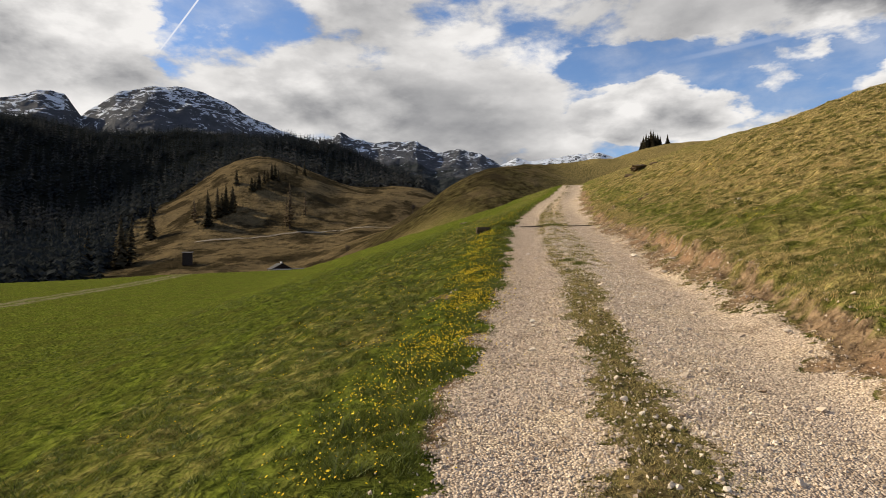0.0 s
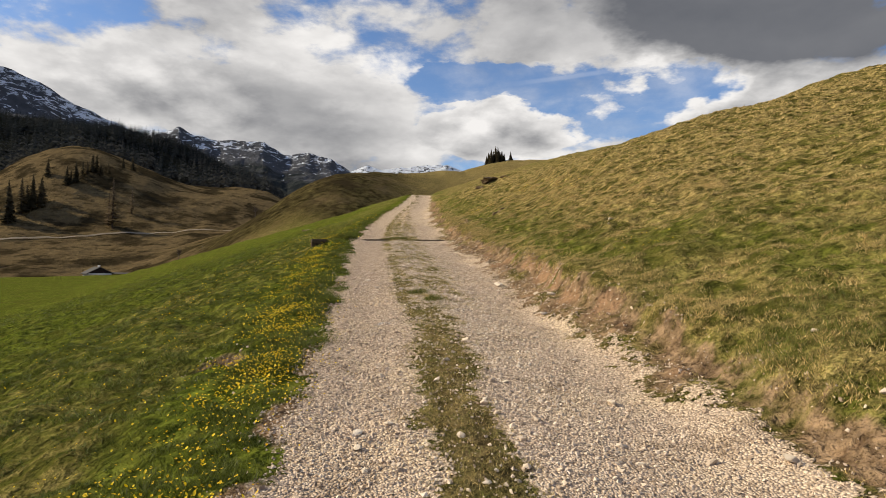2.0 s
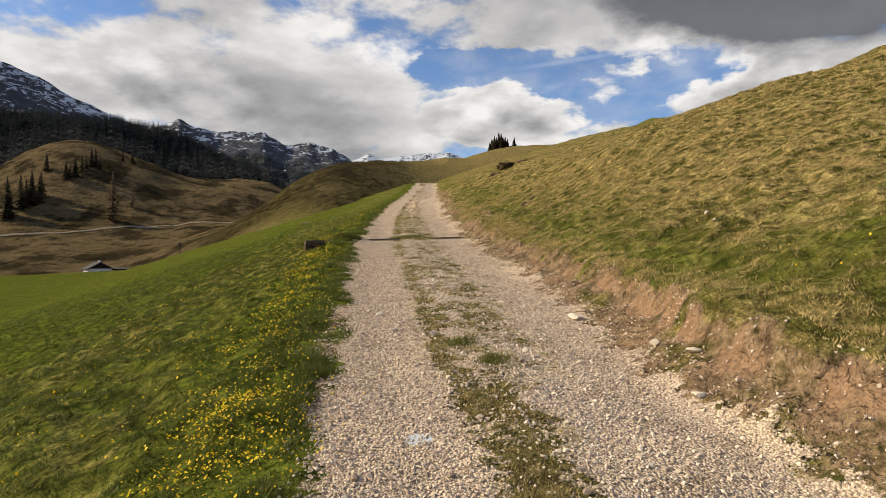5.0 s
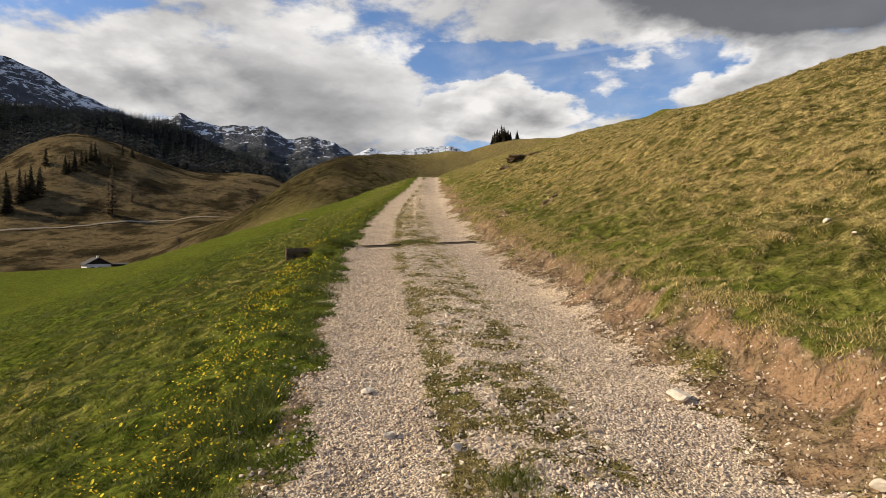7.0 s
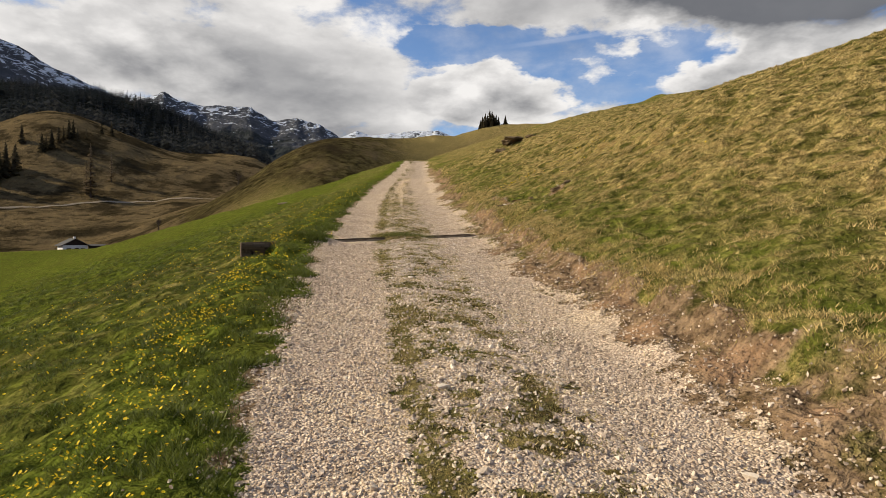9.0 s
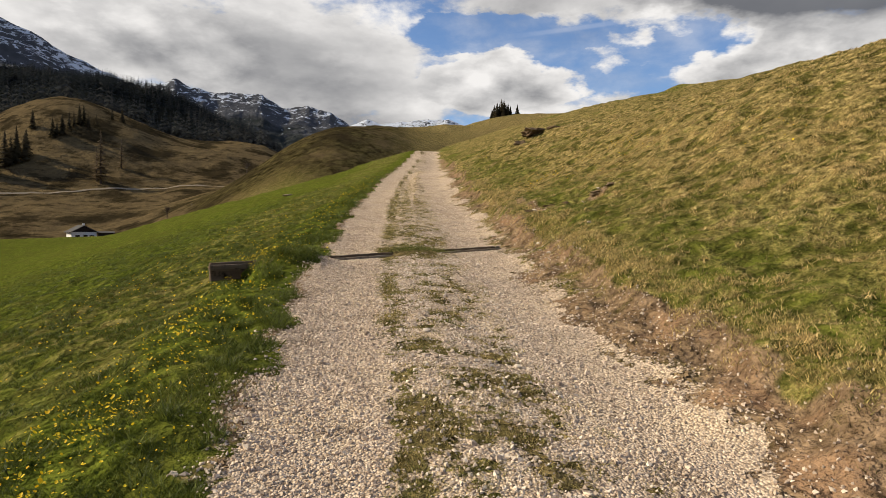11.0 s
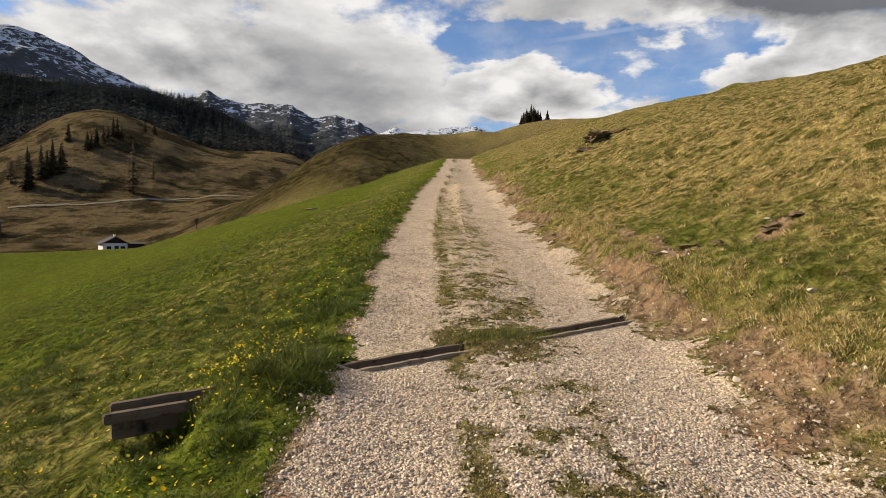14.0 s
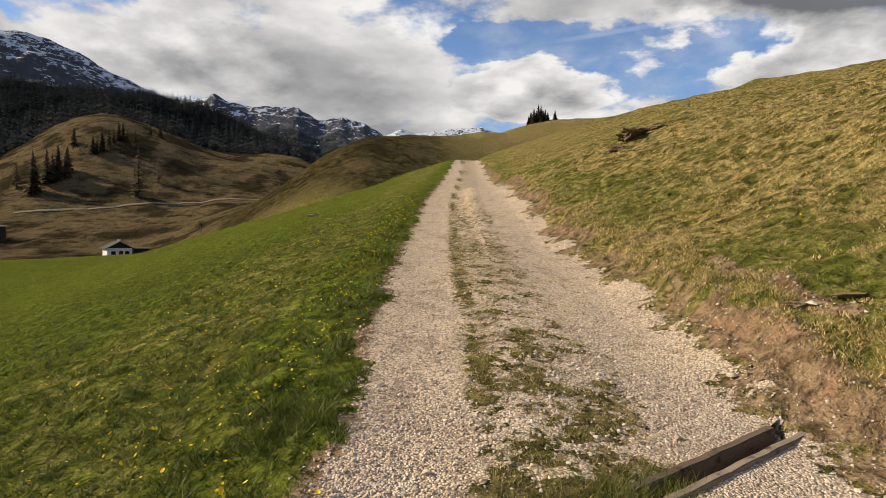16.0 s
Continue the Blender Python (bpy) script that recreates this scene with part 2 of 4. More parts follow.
def near_land(x, y, fine=True):
    u = x - road_x(y)
    zr = road_z(y)
    # road bed: two ruts, a low crown
    bed = 0.035 * np.exp(-((u + 0.15) / 0.35) ** 2) - 0.03 * np.exp(-((u + 1.05) / 0.4) ** 2) - 0.03 * np.exp(-((u - 0.95) / 0.4) ** 2)
    # hill side
    foot = 1.60 + 0.16 * bumps(y, y * 0, 1.6, 3, 2) - 0.24 * np.exp(-((y - 10.6) / 1.4) ** 2)
    cut = bank_height(y) * (0.38 * step(u, foot - 0.45, foot + 0.15) + 0.62 * step(u, foot + 0.12, foot + 0.36))
    v = np.clip(u - foot - 0.3, 0, None)
    hill = 0.367 * v / (1 + (v / 30.0) ** 4) ** 0.25 - 0.004 * np.clip(v - 32, 0, 200) ** 1.5
    lumps = np.exp(-((u - foot - 0.25) / 0.45) ** 2)
    cut = cut + lumps * (0.10 * bumps(x, y, 0.45, 23, 2) + 0.06 * bumps(x, y, 0.2, 24, 1))
    hill = hill + step(v, 2, 14) * 0.55 * bumps(x, y, 6.0, 21, 3)
    hill = hill + step(v, 0.8, 5.0) * sum(a * np.exp(-((x - cx) / 6.5) ** 2 - ((y - cy) / 6.5) ** 2) for cx, cy, a in SWELLS)
    hill = hill + step(v, 14, 24) * 0.16 * bumps(x, y, 2.6, 25, 2)
    hill = hill + 1.0 * np.exp(-((x - 12.0) / 6.0) ** 2 - ((y - 40) / 7.0) ** 2)
    # valley side
    w = np.clip(-u - 1.75, 0, None)
    fall = -0.33 * w + 0.035 * step(w, 1.2, 2.5) * bumps(x * 1.9, y * 0.8, 0.55, 33, 2) + 0.06 * step(w, 0, 0.5) + step(w, 1, 8) * 0.16 * bumps(x, y, 4.5, 31, 2)
    meadow = -3.3 + 0.0165 * y - 0.022 * np.clip(-x - 28, 0, 80) + 0.10 * bumps(x, y, 14, 41, 2)
    slope = soft_max(zr + fall, meadow, 1.1)
    slope = np.where(u < -1.75, zr + (slope - zr) * step(w, 0, 2.5) + fall * (1 - step(w, 0, 2.5)), zr)
    z = np.where(u < 0, slope, zr + cut + hill) + bed
    if fine:
        grassy = np.clip(step(-u, 1.45, 2.1) + step(u, foot + 0.35, foot + 1.0), 0, 1)
        z = z + grassy * (0.105 * bumps(x, y, 0.50, 51, 3) + 0.050 * bumps(x, y, 0.21, 55, 2) + 0.06 * bumps(x, y, 2.3, 52, 2))
        z = z + (1 - grassy) * (0.012 * bumps(x, y, 0.30, 53, 2) + 0.012 * bumps(x, y, 1.1, 54, 2))
    return z


DRAIN_A, DRAIN_B = np.array([0.16, 21.46, 2.51]), np.array([4.74, 23.82, 2.70])
DRAIN_D = (DRAIN_B - DRAIN_A) / np.linalg.norm(DRAIN_B - DRAIN_A)


HOLE = (-0.45, 9.09)


def drain_coords(x, y):
    dx, dy = x - DRAIN_A[0], y - DRAIN_A[1]
    k = math.hypot(DRAIN_D[0], DRAIN_D[1])
    ex, ey = DRAIN_D[0] / k, DRAIN_D[1] / k
    return dx * ex + dy * ey, -dx * ey + dy * ex


def land(x, y, fine=True, notch=False):
    x, y = np.asarray(x, float), np.asarray(y, float)
    r = np.hypot(x - PX, y - PY)
    near = near_land(x, y, fine)
    far = far_land(x, y, np.maximum(r, 100.0))
    # the lit meadow reaches the hut, the shoulder of the road reaches the crest
    deg = np.degrees(np.arctan2(x - PX, y - PY))
    edge = np.interp(deg, [-60, -30, -15, -6, 2, 10, 20, 60], [75, 118, 128, 75, 75, 100, 105, 110])
    t = step(r, edge, edge + 55)
    z = near * (1 - t) + far * t
    # ground settles to the level of the wooden drain that crosses the road
    s, w = drain_coords(x, y)
    k = np.clip(s / 5.15, 0, 1)
    level = DRAIN_A[2] + (DRAIN_B[2] - DRAIN_A[2]) * k
    blend = np.exp(-(w / 1.1) ** 2) * step(s, 1.0, 1.9) * (1 - step(s, 5.0, 5.9))
    z = z * (1 - blend) + (level + 0.117 * 0.88 * w - 0.015) * blend
    cover = np.exp(-(w / 0.5) ** 2) * (0.075 * np.exp(-((s - 3.3) / 0.42) ** 4) + 0.15 * np.exp(-((s - 1.18) / 0.58) ** 4))
    z = z + cover
    z = z - 0.30 * step(s, 0.24, 0.34) * (1 - step(s, 0.52, 0.62)) * step(w, -0.36, -0.26) * (1 - step(w, 0.02, 0.06))
    z = z - 0.20 * np.exp(-(((x - HOLE[0]) / 0.24) ** 2 + ((y - HOLE[1]) / 0.17) ** 2) ** 2)
    if notch:
        z = z - 0.24 * (1 - step(np.abs(w), 0.13, 0.30)) * (step(s, 1.75, 1.95) - step(s, 2.8, 3.0) + step(s, 3.65, 3.85) - step(s, 5.15, 5.3))
    return z


def ground_z(x, y):
    return float(land(np.array([x]), np.array([y]))[0])


def zones(x, y):
    """What covers the ground: gravel, bare soil, lush green, valley turf."""
    u = x - road_x(y)
    r = np.hypot(x - PX, y - PY)
    n1, n2, n3 = bumps(x, y, 0.5, 61, 3), bumps(x, y, 2.2, 62, 3), bumps(x, y, 7.0, 63, 2)
    road = step(u + 0.16 * n1, -1.66, -1.32) * (1 - step(u + 0.2 * n1, 1.50, 1.95))
    road = road * (1 - step(y, 92, 100)) * (r < 130)
    n4 = bumps(x, y, 0.28, 65, 3)
    late = step(y + 0.8 * n1, 9.5, 12.5)
    n5 = bumps(x, y, 0.16, 67, 2)
    fade = 1 - step(y, 23, 33)
    mid = -0.27 - 0.11 * step(y, 4, 9)
    narrow = (1 - step(np.abs(u - mid + 0.07 * n2) + 0.16 * n1 + 0.16 * n4, 0.08, 0.44)) * np.clip(1.0 + 0.5 * n4 + 0.35 * n2, 0.3, 1)
    wide = step(u + 0.10 * fade * n1, -0.72, -0.58) * (1 - step(u + 0.22 * fade * n1, 0.15, 0.75))
    wide = wide * np.clip(0.40 + fade * (0.85 * n5 + 0.40 * n4) + 0.25 * n2, 0, 0.85)
    margin = np.exp(-((u + 0.57 + 0.05 * fade * n1) / 0.13) ** 2) * np.clip(0.75 + fade * (0.6 * n1 + 0.5 * n4), 0, 0.95)
    strip = np.clip(narrow * (1 - late) + late * np.maximum(wide, margin), 0, 1)
    s, w = drain_coords(x, y)
    pad = np.exp(-((s - 3.2) / 0.45) ** 2 - (w / 0.32) ** 2)
    strip = np.clip(strip + 1.5 * pad, 0, 1)
    shy = 0.22 * step(y, 13.3, 15.5) * (1 - step(y, 16.8, 18.5)) + 0.38 * step(y, 20.8, 22.5) + 0.42 * (1 - step(y, 8.8, 11.0))
    gravel = road * (1 - 0.93 * strip) * (1 - 0.85 * step(u - shy + 0.28 * n1 + 0.22 * n4, 0.80, 1.55))
    foot = 1.60 + 0.16 * bumps(y, y * 0, 1.6, 3, 2) - 0.24 * np.exp(-((y - 10.6) / 1.4) ** 2)
    face = step(u - shy + 0.2 * n1 + 0.1 * n4, foot - 0.95, foot - 0.25) * (1 - step(u + 0.30 * n1, foot + 0.28, foot + 0.55))
    upper = step(u + 0.15 * n1, foot - 0.02, foot + 0.18) * (1 - step(u + 0.30 * n1, foot + 0.28, foot + 0.50))
    raw = np.exp(-((y - 10.6) / 1.5) ** 2) + 0.9 * np.exp(-((y - 13.3) / 1.5) ** 2) + 0.3 * np.exp(-((y - 24.3) / 1.6) ** 2)
    soil = np.clip(face * (0.60 + 0.30 * n2 + 0.45 * n1 + 0.35 * n4) + 0.85 * upper * raw * step(n1 + 0.4 * n2 + 0.7 * n4, -0.10, 0.35), 0, 1) * (r < 60)
    gravel = gravel * (1 - step(u + 0.45 * n4 + 0.25 * n1, foot - 0.42, foot + 0.28))
    hole = np.exp(-((x - HOLE[0]) ** 2 + (y - HOLE[1]) ** 2) / 0.07) + np.exp(-((x - 6.75) ** 2 + (y - 24.1) ** 2) / 0.05) + 0.9 * np.exp(-((u - 2.35) ** 2) / 0.012) * step(y, 24, 24.6) * (1 - step(y, 26.6, 27.5))
    litter = 0.85 * np.exp(-((u + 1.50 + 0.12 * n1) / 0.16) ** 2) * step(n1 + 0.5 * n2 + 0.4 * n4, -0.55, 0.30) * (r < 60)
    soil = np.clip(soil + hole + litter, 0, 1)
    green = np.where(u < 0, np.exp(-((u + 1.9) / 0.55) ** 2) + 0.9 * step(-u + 1.6 * n3, 5.0, 10) + 0.76 + 0.20 * n2, 0.16 + 0.22 * (1 - step(y, 9, 17)) + 0.55 * step(n3 + 0.5 * n2, 0.28, 0.62) + 0.55 * np.exp(-((u - 2.6) / 1.3) ** 2) * step(n2, -0.5, 0.3))
    green = np.clip(green, 0, 1) * (1 - step(r, 120, 175))
    far_edge = 138 - 40 * step(u, -30, -6)
    turf = step(r, far_edge, far_edge + 32) * (1 - 0.85 * step(np.degrees(np.arctan2(x - PX, y - PY)), 5, 11))
    return road, gravel, soil, green, turf, strip


# ---- materials ----
def material(name):
    m = bpy.data.materials.new(name)
    m.use_nodes = True
    return m, Nodes(m.node_tree)


def finish(N, colour, rough, height=None, strength=0.3, distance=0.02, spec=0.3, translucent=None, metallic=0.0):
    ins = {"Base Color": colour, "Roughness": rough, "Specular IOR Level": spec, "Metallic": metallic}
    if height is not None:
        ins["Normal"] = N.add("ShaderNodeBump", {"Height": height, "Strength": strength, "Distance": distance}).outputs[0]
    b = N.add("ShaderNodeBsdfPrincipled", {k: v for k, v in ins.items() if k != "Base Color" or isinstance(v, bpy.types.NodeSocket)})
    if not isinstance(colour, bpy.types.NodeSocket):
        b.inputs["Base Color"].default_value = (*colour, 1)
    out = b.outputs[0]
    if translucent is not None:
        tr = N.add("ShaderNodeBsdfTranslucent", {"Color": colour})
        out = N.add("ShaderNodeMixShader", {0: translucent, 1: out, 2: tr.outputs[0]}).outputs[0]
    N.add("ShaderNodeOutputMaterial", {0: out})


def ground_material():
    m, N = material("alpine_ground")
    p = N.add("ShaderNodeTexCoord").outputs["Object"]
    mid, small, grain = N.noise(p, 1.3, 5), N.noise(p, 7.0, 5, 0.65), N.noise(p, 45.0, 3, 0.7)
    # short alpine turf, dry straw and moss green in patches
    straw = N.mix(N.ramp(small, 0.30, 0.70), (0.17, 0.120, 0.044), (0.77, 0.568, 0.240))
    olive = N.mix(N.ramp(small, 0.30, 0.70), (0.044, 0.041, 0.011), (0.225, 0.190, 0.055))
    turf = N.mix(N.ramp(N.math("ADD", N.math("MULTIPLY_ADD", mid, 0.6, 0.2), N.math("MULTIPLY_ADD", N.noise(p, 3.2, 6, 0.6), 1.3, -0.65)), 0.39, 0.57), olive, straw)
    lush = N.mix(N.ramp(small, 0.28, 0.72), (0.024, 0.039, 0.006), (0.168, 0.197, 0.027))
    gfac = N.math("ADD", N.attr("green"), N.math("MULTIPLY_ADD", mid, 0.9, -0.45), clamp=True)
    # low grain darkened: thatch, plus shade between blades put into the colour
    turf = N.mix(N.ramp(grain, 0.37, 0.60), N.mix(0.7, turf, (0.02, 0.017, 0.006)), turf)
    lush = N.mix(N.ramp(N.noise(N.add("ShaderNodeMapping", {0: p, "Scale": (1.0, 0.45, 1.0)}).outputs[0], 0.8, 7, 0.7), 0.40, 0.68), lush, N.mix(small, (0.027, 0.034, 0.007), (0.135, 0.138, 0.026)))
    grass = N.mix(gfac, turf, lush)
    mat = N.mix(N.ramp(small, 0.32, 0.68), (0.050, 0.037, 0.016), (0.26, 0.195, 0.090))
    grass = N.mix(N.attr("strip"), grass, N.mix(N.ramp(mid, 0.50, 0.72), mat, (0.100, 0.088, 0.030)))
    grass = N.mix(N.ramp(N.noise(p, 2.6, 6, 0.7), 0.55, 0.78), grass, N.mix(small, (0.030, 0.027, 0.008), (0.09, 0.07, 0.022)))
    # pasture across the valley: brown winter turf with darker heath
    heath = N.noise(p, 0.035, 6, 0.62)
    far_a = N.mix(N.noise(p, 0.22, 5, 0.65), (0.060, 0.045, 0.024), (0.255, 0.188, 0.098))
    far_b = N.mix(N.noise(p, 0.3, 4), (0.022, 0.018, 0.010), (0.075, 0.056, 0.030))
    valley = N.mix(N.ramp(heath, 0.45, 0.56), far_a, far_b)
    tufts = N.noise(N.add("ShaderNodeMapping", {0: p, "Scale": (0.6, 1.0, 2.0)}).outputs[0], 0.16, 7, 0.7)
    valley = N.mix(N.math("MULTIPLY", N.ramp(tufts, 0.50, 0.62), 0.65), valley, (0.020, 0.017, 0.009))
    # olive turf of the spur, its colour darkened to stand for cloud shadow
    olive_shade = N.mix(N.ramp(N.noise(p, 0.45, 7, 0.68), 0.32, 0.68), (0.016, 0.014, 0.006), (0.135, 0.110, 0.044))
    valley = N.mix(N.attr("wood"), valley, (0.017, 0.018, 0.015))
    valley = N.mix(N.math("MULTIPLY", N.attr("olive_shade"), N.ramp(N.noise(p, 0.09, 6, 0.65), 0.30, 0.62)), valley, olive_shade)
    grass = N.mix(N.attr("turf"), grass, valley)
    grass = N.mix(N.math("MULTIPLY", N.attr("trail"), N.ramp(N.noise(p, 0.5, 2), 0.2, 0.5)), grass, (0.25, 0.20, 0.15))
    # soil of the cut bank
    soil = N.mix(N.ramp(small, 0.3, 0.7), (0.085, 0.054, 0.029), (0.38, 0.262, 0.156))
    soil = N.mix(N.ramp(N.math("ADD", N.attr("soil"), N.math("MULTIPLY_ADD", mid, 0.6, -0.3)), 0.70, 0.98), soil, N.mix(small, (0.18, 0.102, 0.055), (0.50, 0.320, 0.190)))
    soil = N.mix(N.ramp(grain, 0.45, 0.75), soil, (0.22, 0.15, 0.10))
    sfac = N.ramp(N.math("ADD", N.attr("soil"), N.math("MULTIPLY_ADD", small, 0.7, -0.35)), 0.30, 0.62)
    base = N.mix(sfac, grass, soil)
    # crushed limestone
    cells = N.add("ShaderNodeTexVoronoi", {"Vector": p, "Scale": 62.0, "Randomness": 1.0})
    fine = N.add("ShaderNodeTexVoronoi", {"Vector": p, "Scale": 140.0, "Randomness": 1.0})
    tone = N.add("ShaderNodeSeparateColor", {0: cells.outputs["Color"]}).outputs[0]
    tone2 = N.add("ShaderNodeSeparateColor", {0: fine.outputs["Color"]}).outputs[1]
    stone = N.mix(tone, (0.22, 0.160, 0.114), (0.77, 0.625, 0.475))
    stone = N.mix(N.math("MULTIPLY", tone2, 0.55), stone, (0.58, 0.445, 0.335))
    stone = N.mix(N.ramp(mid, 0.40, 0.72), stone, N.mix(tone, (0.36, 0.265, 0.175), (0.78, 0.63, 0.45)))
    dirt = N.ramp(N.noise(p, 2.4, 7, 0.72), 0.50, 0.68)
    stone = N.mix(N.math("MULTIPLY", dirt, 0.75), stone, N.mix(tone, (0.13, 0.092, 0.058), (0.40, 0.30, 0.21)))
    gap_dark = N.ramp(cells.outputs["Distance"], 0.45, 0.85)
    stone = N.mix(N.math("MULTIPLY", gap_dark, 0.62), stone, (0.10, 0.072, 0.052))
    g0 = N.attr("gravel")
    frayed = N.math("MULTIPLY", N.math("MULTIPLY", g0, N.math("SUBTRACT", 1.0, g0)), 4.0)
    spots = N.math("MULTIPLY_ADD", N.noise(p, 10.0, 5, 0.65), 2.6, -1.3)
    rfac = N.ramp(N.math("MULTIPLY_ADD", frayed, spots, g0), 0.38, 0.58)
    base = N.mix(rfac, base, stone)
    soft_ground = N.math("SUBTRACT", 1.0, rfac)
    hummock = N.math("MULTIPLY", N.attr("turf"), N.math("SUBTRACT", N.noise(p, 0.12, 8, 0.62), 0.5))
    n1 = N.add("ShaderNodeBump", {"Height": hummock, "Strength": 1.0, "Distance": 9.0}).outputs[0]
    clump = N.math("MULTIPLY", soft_ground, N.math("SUBTRACT", N.math("ADD", N.noise(p, 3.2, 6, 0.6), N.math("MULTIPLY", N.noise(p, 0.8, 5, 0.65), 1.3)), 1.15))
    n2 = N.add("ShaderNodeBump", {"Height": clump, "Strength": 1.0, "Distance": 0.30, "Normal": n1}).outputs[0]
    fine_h = N.math("ADD", N.math("MULTIPLY", soft_ground, N.math("ADD", N.math("SUBTRACT", small, 0.5), N.math("MULTIPLY", grain, 0.5))), N.math("MULTIPLY", rfac, N.math("MULTIPLY_ADD", cells.outputs["Distance"], -0.35, 0.4)))
    n3 = N.add("ShaderNodeBump", {"Height": fine_h, "Strength": 0.9, "Distance": 0.04, "Normal": n2}).outputs[0]
    b = N.add("ShaderNodeBsdfPrincipled", {"Base Color": base, "Roughness": 0.95, "Specular IOR Level": 0.0, "Normal": n3})
    N.add("ShaderNodeOutputMaterial", {0: b.outputs[0]})
    return m


GROUND = ground_material()


def blade_material(name, wet_a, wet_b, dry_a, dry_b):
    m, N = material(name)
    rnd = N.add("ShaderNodeNewGeometry").outputs["Random Per Island"]
    fresh = N.mix(rnd, wet_a, wet_b)
    straw = N.mix(rnd, dry_a, dry_b)
    col = N.mix(N.attr("dry"), fresh, straw)
    finish(N, col, 0.6, spec=0.25, translucent=0.28)
    return m


BLADES = blade_material("grass_blades", (0.026, 0.041, 0.005), (0.170, 0.198, 0.027), (0.17, 0.122, 0.044), (0.90, 0.675, 0.30))


def stone_material(name, a, b, c):
    m, N = material(name)
    p = N.add("ShaderNodeTexCoord").outputs["Object"]
    g = N.add("ShaderNodeNewGeometry").outputs["Random Per Island"]
    o = N.add("ShaderNodeObjectInfo").outputs["Random"]
    col = N.mix(N.math("FRACT", N.math("ADD", g, o)), a, b)
    col = N.mix(N.ramp(N.noise(p, 25, 5, 0.65), 0.45, 0.75), col, c)
    finish(N, col, 0.85, N.noise(p, 70, 4, 0.7), 0.5, 0.006, 0.25)
    return m


PEBBLE = stone_material("limestone_gravel", (0.26, 0.194, 0.143), (0.76, 0.628, 0.49), (0.48, 0.372, 0.275))
PALE = stone_material("pale_limestone", (0.27, 0.211, 0.163), (0.80, 0.69, 0.56), (0.48, 0.385, 0.295))
ROCK = stone_material("limestone_rock", (0.54, 0.455, 0.36), (0.68, 0.595, 0.49), (0.42, 0.33, 0.245))


def link_mesh(name, verts, faces, mat, smooth=False, attrs=None, parent=None):
    me = bpy.data.meshes.new(name)
    if isinstance(faces, np.ndarray):
        n, k = faces.shape
        me.vertices.add(len(verts))
        me.vertices.foreach_set("co", np.asarray(verts, np.float32).ravel())
        me.loops.add(n * k)
        me.loops.foreach_set("vertex_index", faces.astype(np.int32).ravel())
        me.polygons.add(n)
        me.polygons.foreach_set("loop_start", np.arange(0, n * k, k, dtype=np.int32))
        me.polygons.foreach_set("loop_total", np.full(n, k, np.int32))
        me.update(calc_edges=True)
    else:
        me.from_pydata([tuple(v) for v in verts], [], faces)
    me.polygons.foreach_set("use_smooth", np.full(len(me.polygons), smooth))
    for key, values in (attrs or {}).items():
        a = me.attributes.new(key, "FLOAT", "POINT")
        a.data.foreach_set("value", np.asarray(values, np.float32).ravel())
    me.materials.append(mat)
    ob = new(name, me)
    if parent:
        ob.parent = parent
    return ob


# ---- ground: one sheet to the horizon ----
def trail_mask(x, y):
    """Farm tracks worn into the valley pasture."""
    off = (x + 40 + 0.247 * (y - 50) + 0.8 * np.sin(y * 0.05)) / 1.1
    lane = (np.exp(-((off - 0.9) / 0.36) ** 2) + np.exp(-((off + 0.9) / 0.36) ** 2)) * step(y, 20, 30) * (1 - step(y, 130, 145))
    return np.clip(0.9 * lane, 0, 1)


def wood_edge(deg):
    """Distance at which the forest begins, by bearing."""
    return np.interp(deg, [-50, -36, -33, -30, -26, -20, -12, -6, 0.5], [195, 215, 265, 385, 425, 437, 447, 452, 500])


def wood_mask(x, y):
    """Where the forest stands; the ground there is coloured near-black."""
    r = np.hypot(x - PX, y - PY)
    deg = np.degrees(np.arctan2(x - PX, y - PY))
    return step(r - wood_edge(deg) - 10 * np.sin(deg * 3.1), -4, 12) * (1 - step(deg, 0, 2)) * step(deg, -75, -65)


def olive_shade_mask(x, y):
    """The spur beyond the road is greener than the pasture across the valley, and cloud shade is put into its colour.
    """
    r = np.hypot(x - PX, y - PY)
    deg = np.degrees(np.arctan2(x - PX, y - PY))
    return step(deg + 2.0 * bumps(x, y, 18, 95, 3), -15, -7) * (1 - step(r, 235, 275))


